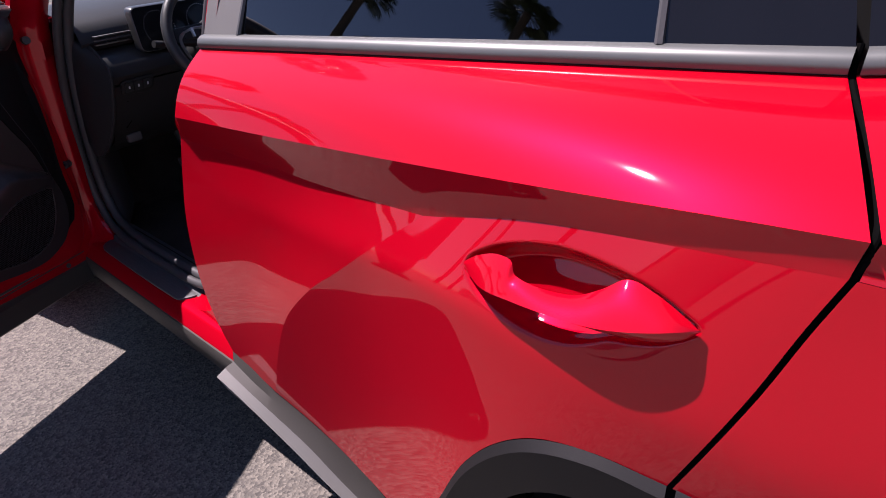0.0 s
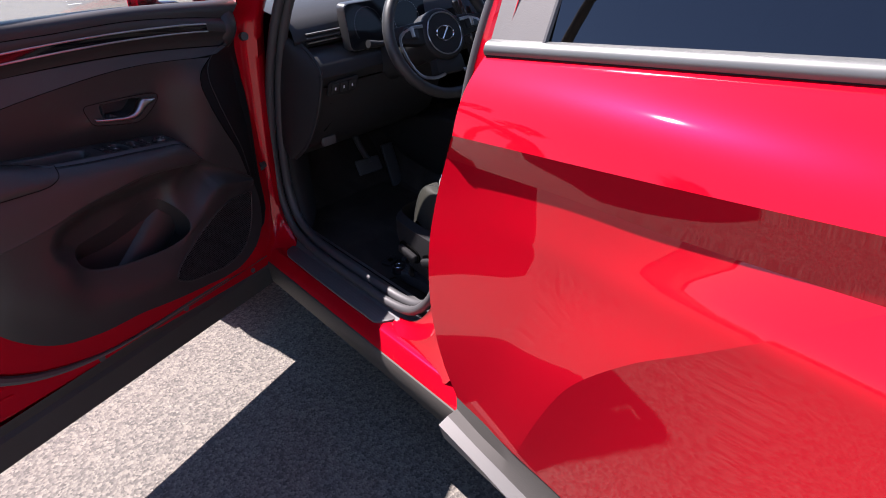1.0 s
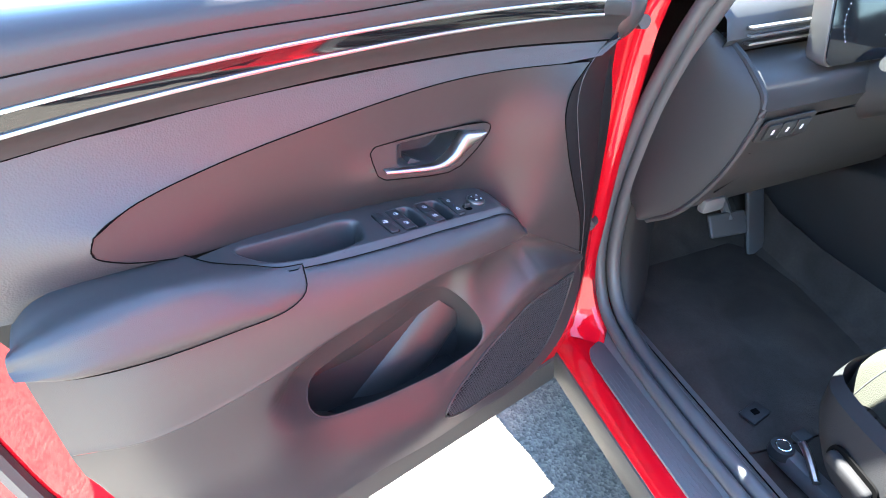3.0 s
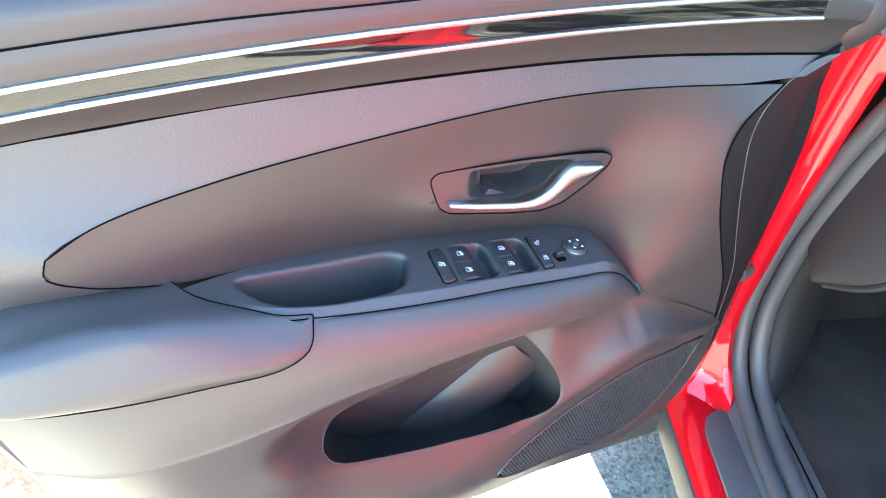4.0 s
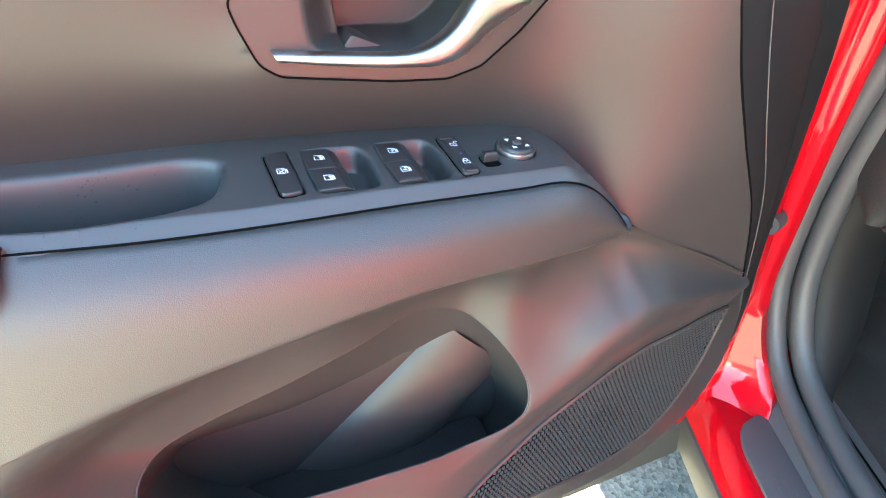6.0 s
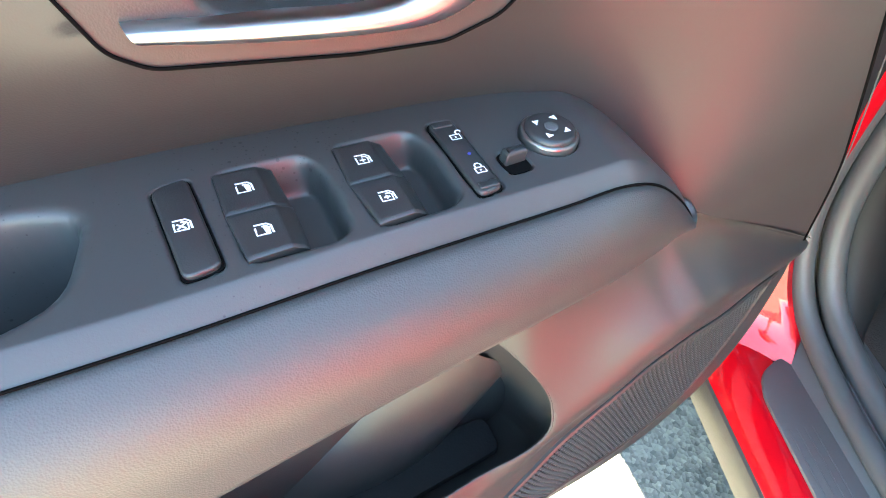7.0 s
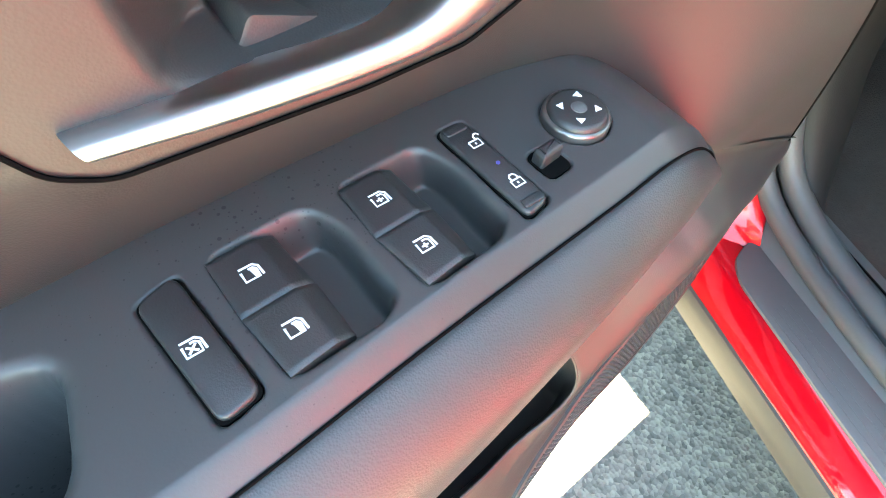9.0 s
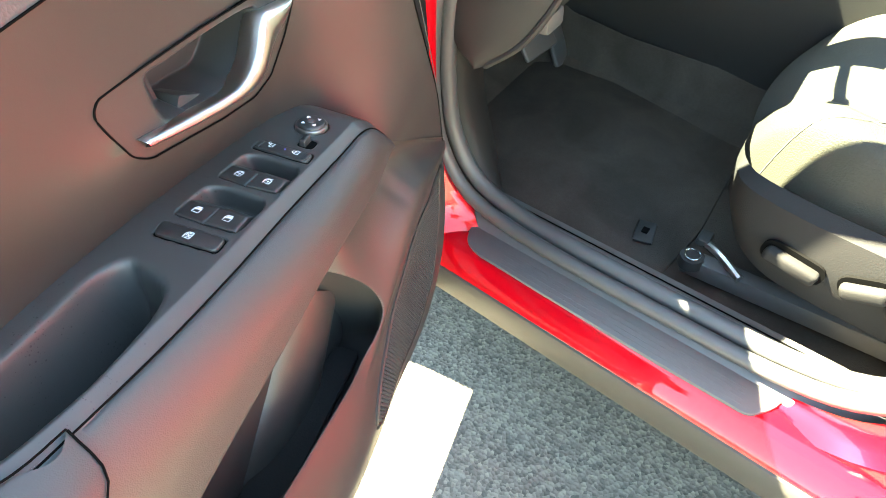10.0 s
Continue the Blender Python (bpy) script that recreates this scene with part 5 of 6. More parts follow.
    # the relief below the fold
    start = cr([(0.098, 0.150, 0.714), (0.15, 0.151, 0.753), (0.201, 0.152, 0.7885), (0.236, 0.154, 0.8145), (0.249, 0.156, 0.822)] + [tuple(p) for p in G[6::20] if p.x > 0.262] + [tuple(G[-1])], nc)
    edge_bot = cr([(0.082, 0.136, 0.69), (0.066, 0.128, 0.62), (0.076, 0.128, 0.545), (0.115, 0.134, 0.493), (0.19, 0.144, 0.464), (0.26, 0.152, 0.466), (0.34, 0.160, 0.482), (0.45, 0.180, 0.512), (0.55, 0.192, 0.54), (0.65, 0.197, 0.555), (0.74, 0.195, 0.585), (0.80, 0.190, 0.635), (0.84, 0.184, 0.70), (0.866, 0.178, 0.80)], nc)
    nr = 190
    rows = between(start, edge_bot, nr)
    P = np.array([[tuple(p) for p in r] for r in rows])
    U, Zd = P[..., 0], P[..., 2]
    rim = [(p.x, p.z, p.y) for p in start[::12] + edge_bot[::18]]
    rim += [(p.x, p.z, p.y) for r in face[14:20:3] for p in r[200::20] if p.x > 0.62]
    hollow = [(0.70, 0.79, 0.212), (0.685, 0.81, 0.2115), (0.665, 0.785, 0.205), (0.64, 0.775, 0.192), (0.60, 0.80, 0.184), (0.60, 0.775, 0.178), (0.665, 0.745, 0.206), (0.52, 0.82, 0.172),  (0.55, 0.765, 0.164), (0.50, 0.77, 0.158), (0.43, 0.785, 0.152), (0.36, 0.785, 0.150), (0.31, 0.785, 0.160), (0.45, 0.805, 0.164), (0.37, 0.815, 0.160)]
    lipc = [(0.335, 0.694, 0.162), (0.345, 0.664, 0.165), (0.385, 0.645, 0.170), (0.43, 0.644, 0.176), (0.477, 0.649, 0.178), (0.532, 0.662, 0.180), (0.592, 0.685, 0.184), (0.634, 0.722, 0.190)]
    ridge = [(0.094, 0.697, 0.146), (0.134, 0.713, 0.154), (0.167, 0.725, 0.161), (0.211, 0.740, 0.168), (0.237, 0.736, 0.170), (0.266, 0.721, 0.171), (0.295, 0.696, 0.171), (0.435, 0.590, 0.190), (0.50, 0.597, 0.196), (0.58, 0.612, 0.201), (0.67, 0.70, 0.209), (0.73, 0.76, 0.213)]
    field = [(0.25, 0.60, 0.152), (0.18, 0.62, 0.147), (0.33, 0.55, 0.166), (0.14, 0.67, 0.146), (0.60, 0.57, 0.198), (0.80, 0.72, 0.205), (0.29, 0.655, 0.166), (0.357, 0.622, 0.174), (0.225, 0.698, 0.166), (0.26, 0.68, 0.166), (0.18, 0.700, 0.162), (0.138, 0.727, 0.1505), (0.176, 0.743, 0.1515), (0.217, 0.757, 0.1515), (0.254, 0.753, 0.1515), (0.288, 0.733, 0.153), (0.315, 0.745, 0.150)]
    Wd = spline(rim + hollow + lipc + ridge + field, U, Zd, 1.5e-5)
    # the hollow round the pocket
    basin = closed([(0.682, 0.80), (0.660, 0.826), (0.62, 0.838), (0.54, 0.841), (0.45, 0.839), (0.37, 0.836), (0.325, 0.815), (0.318, 0.775), (0.325, 0.73), (0.35, 0.685), (0.40, 0.662), (0.48, 0.662), (0.55, 0.675), (0.61, 0.700), (0.655, 0.735), (0.680, 0.77)], 80)
    Wd = Wd - 0.025 * (1 - sstep(-0.046, 0.008, sdf(U, Zd, basin)))
    # the shelf: a shallow hollow between the fold and the crest that runs from the front corner to the pocket lip
    crest = cr([(0.090, 0.147, 0.697), (0.134, 0.157, 0.713), (0.167, 0.165, 0.725), (0.211, 0.172, 0.740), (0.237, 0.174, 0.737), (0.266, 0.174, 0.721), (0.295, 0.174, 0.696), (0.344, 0.176, 0.664), (0.389, 0.179, 0.644), (0.43, 0.183, 0.628)], 90)

    def nearest(line):
        """Distance to a line in the door's plane, the line's depth there and whether a place lies above it."""
        far, deep, over = np.full(U.shape, 1e9), np.zeros(U.shape), np.zeros(U.shape, bool)
        for p, q in zip(line, line[1:]):
            ex, ez = q.x - p.x, q.z - p.z
            t = np.clip(((U - p.x) * ex + (Zd - p.z) * ez) / (ex * ex + ez * ez), 0, 1)
            gap = np.hypot(U - p.x - t * ex, Zd - p.z - t * ez)
            near = gap < far
            far = np.where(near, gap, far)
            deep = np.where(near, p.y + t * (q.y - p.y), deep)
            over = np.where(near, ex * (Zd - p.z) - ez * (U - p.x) > 0, over)
        return far, deep, over
    c_far, c_w, above = nearest(crest)
    s_far, s_w, _ = nearest(start[::4])
    t = c_far / (c_far + s_far + 1e-9)
    drop = 0.034 * np.clip((c_far + s_far) / 0.05, 0, 1.5)
    shelf = c_w - drop * (1 - (1 - t) ** 2) + (s_w - c_w + drop) * t ** 4
    mask = sstep(0.405, 0.345, U + 0.4 * np.clip(Zd - 0.70, 0, 1))
    Wd = np.where(above, Wd * (1 - mask) + shelf * mask, Wd + (c_w - Wd) * np.exp(-(c_far / 0.012) ** 2) * sstep(0.44, 0.36, U))
    calm = Wd.copy()
    wts = np.exp(-(np.arange(-9, 10) / 3.5) ** 2)
    wts /= wts.sum()
    for ax in (0, 1):
        pad = np.pad(calm, [(9, 9) if k == ax else (0, 0) for k in (0, 1)], mode="edge")
        calm = sum(w * np.take(pad, np.arange(k, k + calm.shape[ax]), axis=ax) for k, w in enumerate(wts))
    soft = sstep(0.46, 0.38, U)
    Wd = Wd * (1 - soft) + calm * soft
    fade = np.exp(-np.arange(nr) / 5.0)[:, None]
    Wd = Wd + (P[0:1, :, 1] - Wd[0:1]) * fade + (P[-1:, :, 1] - Wd[-1:]) * fade[::-1]
    verts = np.stack([U, Wd, Zd], -1)
    pocket = closed([(0.634, 0.738), (0.626, 0.749), (0.608, 0.754), (0.58, 0.754), (0.531, 0.753), (0.493, 0.758), (0.450, 0.766), (0.426, 0.773), (0.401, 0.770), (0.375, 0.757), (0.350, 0.727), (0.337, 0.692), (0.346, 0.666), (0.388, 0.650), (0.459, 0.655), (0.544, 0.672), (0.612, 0.700), (0.630, 0.719)], 120)
    part("lower_trim", holed(verts, pocket), PANEL, d, "dark hard plastic lower trim with map pocket", auto=180)
    part("armrest_face", sheet([tuck] + face + [fold, G, [p + Vector((0, -0.012, 0.0)) for p in G]]), LEATHER, d, "black leatherette armrest face", auto=70)

    flat_u, flat_z, flat_w = U.reshape(-1), Zd.reshape(-1), Wd.reshape(-1)

    def lower_w(u, z):
        """The relief at a place: a blend of its nearest points."""
        q = (flat_u - u) ** 2 + (flat_z - z) ** 2
        k = np.argpartition(q, 4)[:4]
        g = 1 / (q[k] + 1e-9)
        return float((flat_w[k] * g).sum() / g.sum())
    # the pocket behind the lip, deeper below the rim
    lip = [Vector((p[0], lower_w(*p) - 0.001, p[1])) for p in pocket]
    part("pocket_lip", tube(lip + [lip[0]], 0.0011, 8, caps=False), PANEL, d)
    rings = []
    for q, (w, dz, sh) in enumerate(((0.0, 0.0, 0.0), (0.02, 0.012, 0.0), (0.05, 0.05, -0.01), (1.0, 0.075, -0.03))):
        ring = []
        for p in lip:
            low = float(sstep(0.735, 0.67, p.z))
            back = min(1, w * 4 if q < 3 else 1)
            # the upper wall slopes down and back, the lower one drops steeply behind the lip
            ring.append(Vector((p.x + (0.5 - p.x) * -sh, p.y + (0.106 - p.y) * back, p.z - dz * low - 0.058 * back * (1 - low))))
        rings.append(ring + [ring[0]])
    back = [tuple(p) for p in rings[-1][:-1]]
    part("pocket_inside", joined(sheet(rings), (back, [tuple(range(len(back)))])), PANEL, d, "dark inside of the map pocket")
    # a slanted half-round bottle rest that rises from the floor and melts into the wall above the opening
    div = []
    for k in range(26):
        t = k / 25
        axis = Vector((0.532, 0.100, 0.548)).lerp(Vector((0.358, 0.102, 0.702)), t)
        across = Vector((0.66, 0, 0.75))
        r = 0.068 - 0.014 * t
        div.append([axis + across * (r * math.cos(a)) + Vector((0, (0.040 - 0.010 * t) * math.sin(a) - 0.012, 0)) for a in [math.pi * (j / 20 * 1.2 - 0.1) for j in range(21)]])
    part("bottle_rest", sheet(div), PANEL, d, "slanted half-round bottle rest in the pocket", auto=180)
    # near-black instead of the trim's plastic: the pocket's shade is put into its colour
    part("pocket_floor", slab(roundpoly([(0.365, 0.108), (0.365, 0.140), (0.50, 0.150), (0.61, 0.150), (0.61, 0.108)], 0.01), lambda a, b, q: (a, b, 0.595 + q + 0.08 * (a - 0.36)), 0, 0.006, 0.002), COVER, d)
    go = closed([(0.100, 0.664), (0.15, 0.676), (0.20, 0.681), (0.248, 0.669), (0.30, 0.648), (0.357, 0.622), (0.418, 0.590), (0.430, 0.568), (0.40, 0.540), (0.323, 0.512), (0.242, 0.497), (0.165, 0.517), (0.120, 0.575), (0.102, 0.635)], 80)
    gl = [Vector((p[0], lower_w(*p) + 0.0008, p[1])) for p in go]
    part("grille_rim", tube(gl + [gl[0]], 0.0024, 6), PANEL, d)
    # black sheet over the trim puts the holes' shade between the cells
    cu, cz = sum(p[0] for p in go) / len(go), sum(p[1] for p in go) / len(go)
    rings = []
    for k in range(9):
        f = 1 - k / 8
        rings.append([Vector((cu + (p[0] - cu) * f, lower_w(cu + (p[0] - cu) * f, cz + (p[1] - cz) * f) + 0.0007, cz + (p[1] - cz) * f)) for p in go + [go[0]]])
    part("grille_backing", sheet(rings, True), GROOVE, d, "black backing sheet that darkens the grille's gaps")
    gu, gz = np.meshgrid(np.arange(0.095, 0.44, 0.0046), np.arange(0.49, 0.70, 0.0056))
    gu[1::2] += 0.0023
    ins = sdf(gu, gz, go) < -0.003
    vs, fs = [], []
    gw = np.array([lower_w(u, z) for u, z in zip(gu[ins], gz[ins])])
    for u, z, w in zip(gu[ins].tolist(), gz[ins].tolist(), gw.tolist()):
        k = len(vs)
        for sx, sz, h in ((-0.0018, -0.0014, 0.0005), (0.0018, -0.0022, 0.0005), (0.0018, 0.0014, 0.0005), (-0.0018, 0.0022, 0.0005), (-0.0010, -0.0006, 0.0022), (0.0010, -0.0012, 0.0022), (0.0010, 0.0006, 0.0022), (-0.0010, 0.0012, 0.0022)):
            vs.append((u + sx, w + h, z + sz))
        fs += [(k + 4, k + 5, k + 6, k + 7)] + [(k + i, k + (i + 1) % 4, k + 4 + (i + 1) % 4, k + 4 + i) for i in range(4)]
    g = part("speaker_grille", (vs, fs), CONSOLE, d, "black speaker grille of fine raised cells", smooth=False)
    tagged(g, kind="stuff")

    # inner handle: bezel, bowl and lever
    CV = [(0.452, 1.0201), (0.4331, 1.0191), (0.401, 1.0172), (0.3576, 1.0121), (0.3497, 1.0088), (0.3619, 0.9941), (0.372, 0.9862), (0.3877, 0.9790), (0.4112, 0.9815), (0.4368, 0.9850), (0.4540, 0.9912), (0.456, 1.0082)]
    nu2, nz2 = 190, 90
    U, Z = np.meshgrid(np.linspace(0.3085, 0.489, nu2), np.linspace(0.959, 1.026, nz2), indexing="ij")
    s = sdf(U, Z, [tuple(p) for p in closed(CV, 60)])
    Wb = 0.1385 - (1 - sstep(-0.007, 0.0005, s)) * (0.020 * (1 - sstep(0.436, 0.458, U)) + 0.016 * (1 - sstep(0.4335, 0.4348, U)))
    keep = sdf(U, Z, bz) < 0.0006
    idx = -np.ones(U.shape, int)
    vs, fs = [], []
    for i in range(nu2):
        for j in range(nz2):
            if keep[i, j]:
                idx[i, j] = len(vs)
                vs.append((float(U[i, j]), float(Wb[i, j]), float(Z[i, j])))
    for i in range(nu2 - 1):
        for j in range(nz2 - 1):
            q = (idx[i, j], idx[i, j + 1], idx[i + 1, j + 1], idx[i + 1, j])
            if min(q) >= 0:
                fs.append(q)
    part("handle_bezel", (vs, fs), PANEL, d, "dark handle surround with scooped bowl", auto=180)
    rim_b = [Vector((p[0], 0.1392, p[1])) for p in bz]
    part("bezel_rim", tube(rim_b + [rim_b[0]], 0.0006, 6), GROOVE, d)
    up_e = cr([(0.4745, 0.140, 0.9950), (0.440, 0.145, 0.9885), (0.4018, 0.148, 0.9825), (0.3888, 0.148, 0.9840), (0.3759, 0.148, 0.9905), (0.361, 0.147, 1.0045), (0.3535, 0.146, 1.0085), (0.340, 0.145, 1.0065), (0.3225, 0.142, 1.0025)], 60)
    lo_e = cr([(0.4715, 0.139, 0.9878), (0.440, 0.142, 0.9800), (0.400, 0.144, 0.9720), (0.3832, 0.144, 0.9700), (0.3699, 0.144, 0.9730), (0.352, 0.143, 0.9835), (0.340, 0.143, 0.9890), (0.3286, 0.142, 0.9935), (0.3220, 0.140, 0.9990)], 60)
    sec = between(up_e, lo_e, 8, (0, 0.006, 0), 0.6)
    rows = [[p + Vector((0, -0.016, -0.003)) for p in up_e]] + sec + [[p + Vector((0, -0.016, 0.002)) for p in lo_e]]
    part("handle_lever", sheet(rows, False), SILVER, d, "satin silver release lever", auto=60)
    web = [(0.4299, 0.9925), (0.4176, 0.9855), (0.405, 0.9787), (0.3865, 0.9719), (0.3939, 0.9697), (0.4428, 0.9807), (0.4363, 0.9857)]
    part("lever_web", slab(roundpoly(web, 0.002), lambda a, b, q: (a, q, b), 0.108, 0.131, 0.001), PANEL, d)
    return d


front_door()


# ---- cabin ----
def cabin():
    # carpet: rises towards the pedals
    xs = [-1.38, -1.25, -1.15, -1.05, -0.9, -0.7, -0.5, -0.3, 0.0, 0.9]
    zs = [0.62, 0.50, 0.40, 0.355, 0.335, 0.33, 0.33, 0.33, 0.32, 0.32]
    rows = []
    for x, z in zip(xs, zs):
        rows.append([Vector((x, y - 0.07 * (x + 0.6), z + dz)) for y, dz in ((0.225, 0.05), (0.25, 0.01), (0.30, 0.0), (0.5, 0.0), (0.68, 0.0), (0.74, 0.03), (0.78, 0.12))])
    part("carpet", sheet(rows), CARPET, car, "black cabin carpet")
    rows = []
    for x, z in zip(xs, zs):
        rows.append([Vector((x, y, z + dz)) for y, dz in ((0.98, 0.12), (1.02, 0.03), (1.1, 0.0), (1.3, 0.0), (1.64, 0.0))])
    part("passenger_carpet", sheet(rows), CARPET, car, "black cabin carpet")
    mat_o = roundpoly([(-1.2, 0.262), (-1.2, 0.76), (-0.58, 0.76), (-0.560, 0.62), (-0.552, 0.42), (-0.575, 0.262)], 0.03)
    m = part("floor_mat", slab(mat_o, lambda a, b, q: (a, b, q + 0.333 + max(0, -0.9 - a) * 0.15), 0, 0.006, 0.003), CARPET, car, "black carpet floor mat")
    cl = box(-0.635, 0.352, 0.350, 0.036, 0.055, 0.006, 0.002, 2, Matrix.Rotation(radians(12), 4, "Z").to_3x3())
    part("mat_clip", cl, CONSOLE, m, "grey mat clip with square hole")
    part("clip_stud", box(-0.635, 0.352, 0.355, 0.012, 0.014, 0.004, 0.001), GROOVE, m)

    # footwell side and front
    part("kick_panel", sheet(between(cr([(-1.36, 0.24, 0.36), (-1.03, 0.225, 0.36), (-0.98, 0.215, 0.40), (-0.95, 0.212, 0.43)], 14), cr([(-1.36, 0.26, 0.9), (-1.12, 0.235, 0.9), (-1.02, 0.215, 0.80), (-1.0, 0.212, 0.75)], 14), 8, (0.0, 0.02, 0))), TRIBLACK, car, "black plastic kick panel")
    part("trim_clip", tube([(-0.972, 0.240, 0.572), (-0.968, 0.235, 0.572)], 0.0022, 8), WHITE, car)

    # instrument panel
    dash = part("dashboard", joined(
        sheet([[Vector((x, y, z + 0.012 * math.sin((y - 0.2) * 2))) for y in [0.24 + 1.4 * k / 24 for k in range(25)]] for x, z in ((-1.36, 1.10), (-1.15, 1.125), (-0.98, 1.12), (-0.88, 1.10), (-0.845, 1.075), (-0.835, 1.045), (-0.85, 1.02))]),
        sheet([[Vector((x, y, z)) for y in [0.255 + 1.385 * k / 24 for k in range(25)]] for x, z in ((-0.85, 1.02), (-0.80, 1.005), (-0.775, 0.98), (-0.765, 0.95), (-0.775, 0.925), (-0.79, 0.92))])), PANEL, car, "dark soft dashboard")
    cap_o = cr([(-0.868, 0.262, 1.046), (-0.835, 0.262, 1.035), (-0.79, 0.26, 1.01), (-0.752, 0.258, 0.974), (-0.76, 0.25, 0.90), (-0.79, 0.242, 0.82), (-0.845, 0.232, 0.735), (-0.905, 0.224, 0.686)], 40)
    cap_i = cr([(-0.885, 0.225, 1.10), (-0.90, 0.222, 1.05), (-0.92, 0.22, 0.98), (-0.935, 0.218, 0.90), (-0.95, 0.217, 0.82), (-0.958, 0.216, 0.76), (-0.952, 0.216, 0.71), (-0.925, 0.218, 0.686)], 40)
    part("dash_end_cap", sheet(between(cap_i, cap_o, 8, (0, -0.012, 0))), CONSOLE, dash, "dark plastic dashboard end cap")
    part("end_cap_edge", tube(cap_o, 0.0055, 8), CONSOLE, dash)
    under = [[Vector((x - 0.0 * y, y, z)) for y in [0.25 + 0.52 * k / 10 for k in range(11)]] for x, z in ((-0.775, 0.92), (-0.778, 0.90), (-0.80, 0.82), (-0.85, 0.735), (-0.93, 0.68), (-1.1, 0.68), (-1.3, 0.72))]
    part("knee_panel", sheet(under), CONSOLE, dash, "black plastic knee panel")
    under = [[Vector((x, y, z)) for y in [0.98 + 0.66 * k / 6 for k in range(7)]] for x, z in ((-0.79, 0.92), (-0.80, 0.85), (-0.87, 0.72), (-1.0, 0.66), (-1.3, 0.66))]
    part("glovebox", sheet(under), PLASTIC, dash, "black glovebox lid")
    part("panel_seam", tube(cr([(-0.788, 0.30, 0.868), (-0.80, 0.42, 0.845), (-0.795, 0.47, 0.87)], 14), 0.0016, 6), GROOVE, dash)
    part("panel_seam", tube(cr([(-0.825, 0.29, 0.775), (-0.80, 0.34, 0.828), (-0.80, 0.42, 0.83)], 14), 0.0016, 6), GROOVE, dash)
    sw = lambda a, b, q: (-0.772 + q - 0.25 * (0.91 - b), 0.34 + a, b)
    part("button_plate", slab(roundpoly([(-0.058, 0.895), (-0.052, 0.935), (0.058, 0.937), (0.052, 0.895), (0.02, 0.885)], 0.010), sw, 0, 0.004, 0.002), CONSOLE, dash, "black switch plate with three buttons")
    for k in range(3):
        part("dash_button", slab(rounded(-0.045 + 0.031 * k, 0.899, -0.017 + 0.031 * k, 0.928, 0.003), sw, 0.006, 0.009, 0.0012), BUTTON, dash)
        part("button_print", slab(rounded(-0.034 + 0.031 * k, 0.909, -0.029 + 0.031 * k, 0.918, 0.001), sw, 0.009, 0.0093), WHITE, dash)
    part("bonnet_latch", box(-0.845, 0.315, 0.735, 0.02, 0.05, 0.03, 0.006), PLASTIC, dash)
    # side vent
    for k in range(3):
        part("vent_slat", box(-0.838, 0.345, 1.062 - 0.012 * k, 0.02, 0.13, 0.004, 0.001), SILVER if k == 2 else PLASTIC, dash)
    # instrument cluster
    cf = lambda a, b, q: (-0.80 + q - 0.25 * (b - 1.04), 0.55 + a, b)
    part("cluster_frame", slab(roundpoly([(-0.16, 1.00), (-0.15, 1.13), (0.17, 1.13), (0.16, 0.995)], 0.02), cf, -0.02, 0.014, 0.004), KNOB, dash, "dark satin instrument surround")
    part("cluster_display", slab(roundpoly([(-0.1565, 1.003), (-0.147, 1.128), (0.167, 1.128), (0.157, 0.998)], 0.019), cf, 0.012, 0.0165), GLASS_BLACK, dash, "dark instrument display")
    for c in (-0.075, 0.08):
        for k in range(28):
            t = radians(-30 + 240 * k / 27)
            part("gauge_tick", slab(rounded(c + 0.052 * math.cos(t) - 0.0008, 1.062 + 0.052 * math.sin(t) - 0.0008, c + 0.052 * math.cos(t) + 0.0008, 1.062 + 0.052 * math.sin(t) + 0.0008, 0.0003, 1), cf, 0.0165, 0.0170), WHITE, dash)
    part("column_cowl", tube(cr([(-0.82, 0.555, 0.94), (-0.72, 0.555, 0.975), (-0.63, 0.557, 1.015)], 10), [0.07, 0.062, 0.058, 0.055, 0.052, 0.05, 0.05, 0.05, 0.05, 0.048], 16), CONSOLE, dash, "black steering column cowl")
    part("wiper_stalk", tube(cr([(-0.68, 0.53, 1.01), (-0.68, 0.44, 1.03), (-0.675, 0.40, 1.035)], 8), 0.008, 8), CONSOLE, dash)
    part("stalk_knob", tube([(-0.675, 0.405, 1.034), (-0.674, 0.375, 1.04)], 0.011, 10), CONSOLE, dash)

    # centre stack and tunnel console
    st = pose(-0.60, 0.915, 0.97, 0, -28, -4)
    part("centre_fascia", moved(box(-0.03, 0, 0.0, 0.06, 0.30, 0.36, 0.02, 3), st), GLOSS, dash, "gloss black centre stack")
    part("screen", moved(box(0.003, -0.01, 0.06, 0.004, 0.235, 0.14, 0.002), st), GLASS_BLACK, dash, "dark touchscreen")
    for k in range(5):
        part("climate_key", moved(box(0.003, -0.075 + 0.04 * k, -0.055, 0.004, 0.034, 0.018, 0.001), st), BUTTON, dash)
        part("key_print", moved(box(0.0055, -0.075 + 0.04 * k, -0.055, 0.001, 0.014, 0.003), st), WHITE, dash)
    for k in (-1, 1):
        part("climate_dial", moved(tube([(0.0, 0.115 * k, -0.075), (0.022, 0.115 * k, -0.075)], 0.019, 24), st), SILVER, dash)
    part("stack_edge", moved(box(0.004, 0, -0.125, 0.006, 0.29, 0.006, 0.001), st), SILVER, dash)
    con = [(-1.25, 0.80, 0.62), (-1.0, 0.80, 0.66), (-0.8, 0.775, 0.70), (-0.6, 0.745, 0.715), (-0.4, 0.725, 0.72), (-0.1, 0.72, 0.74), (0.2, 0.72, 0.78)]
    rows = []
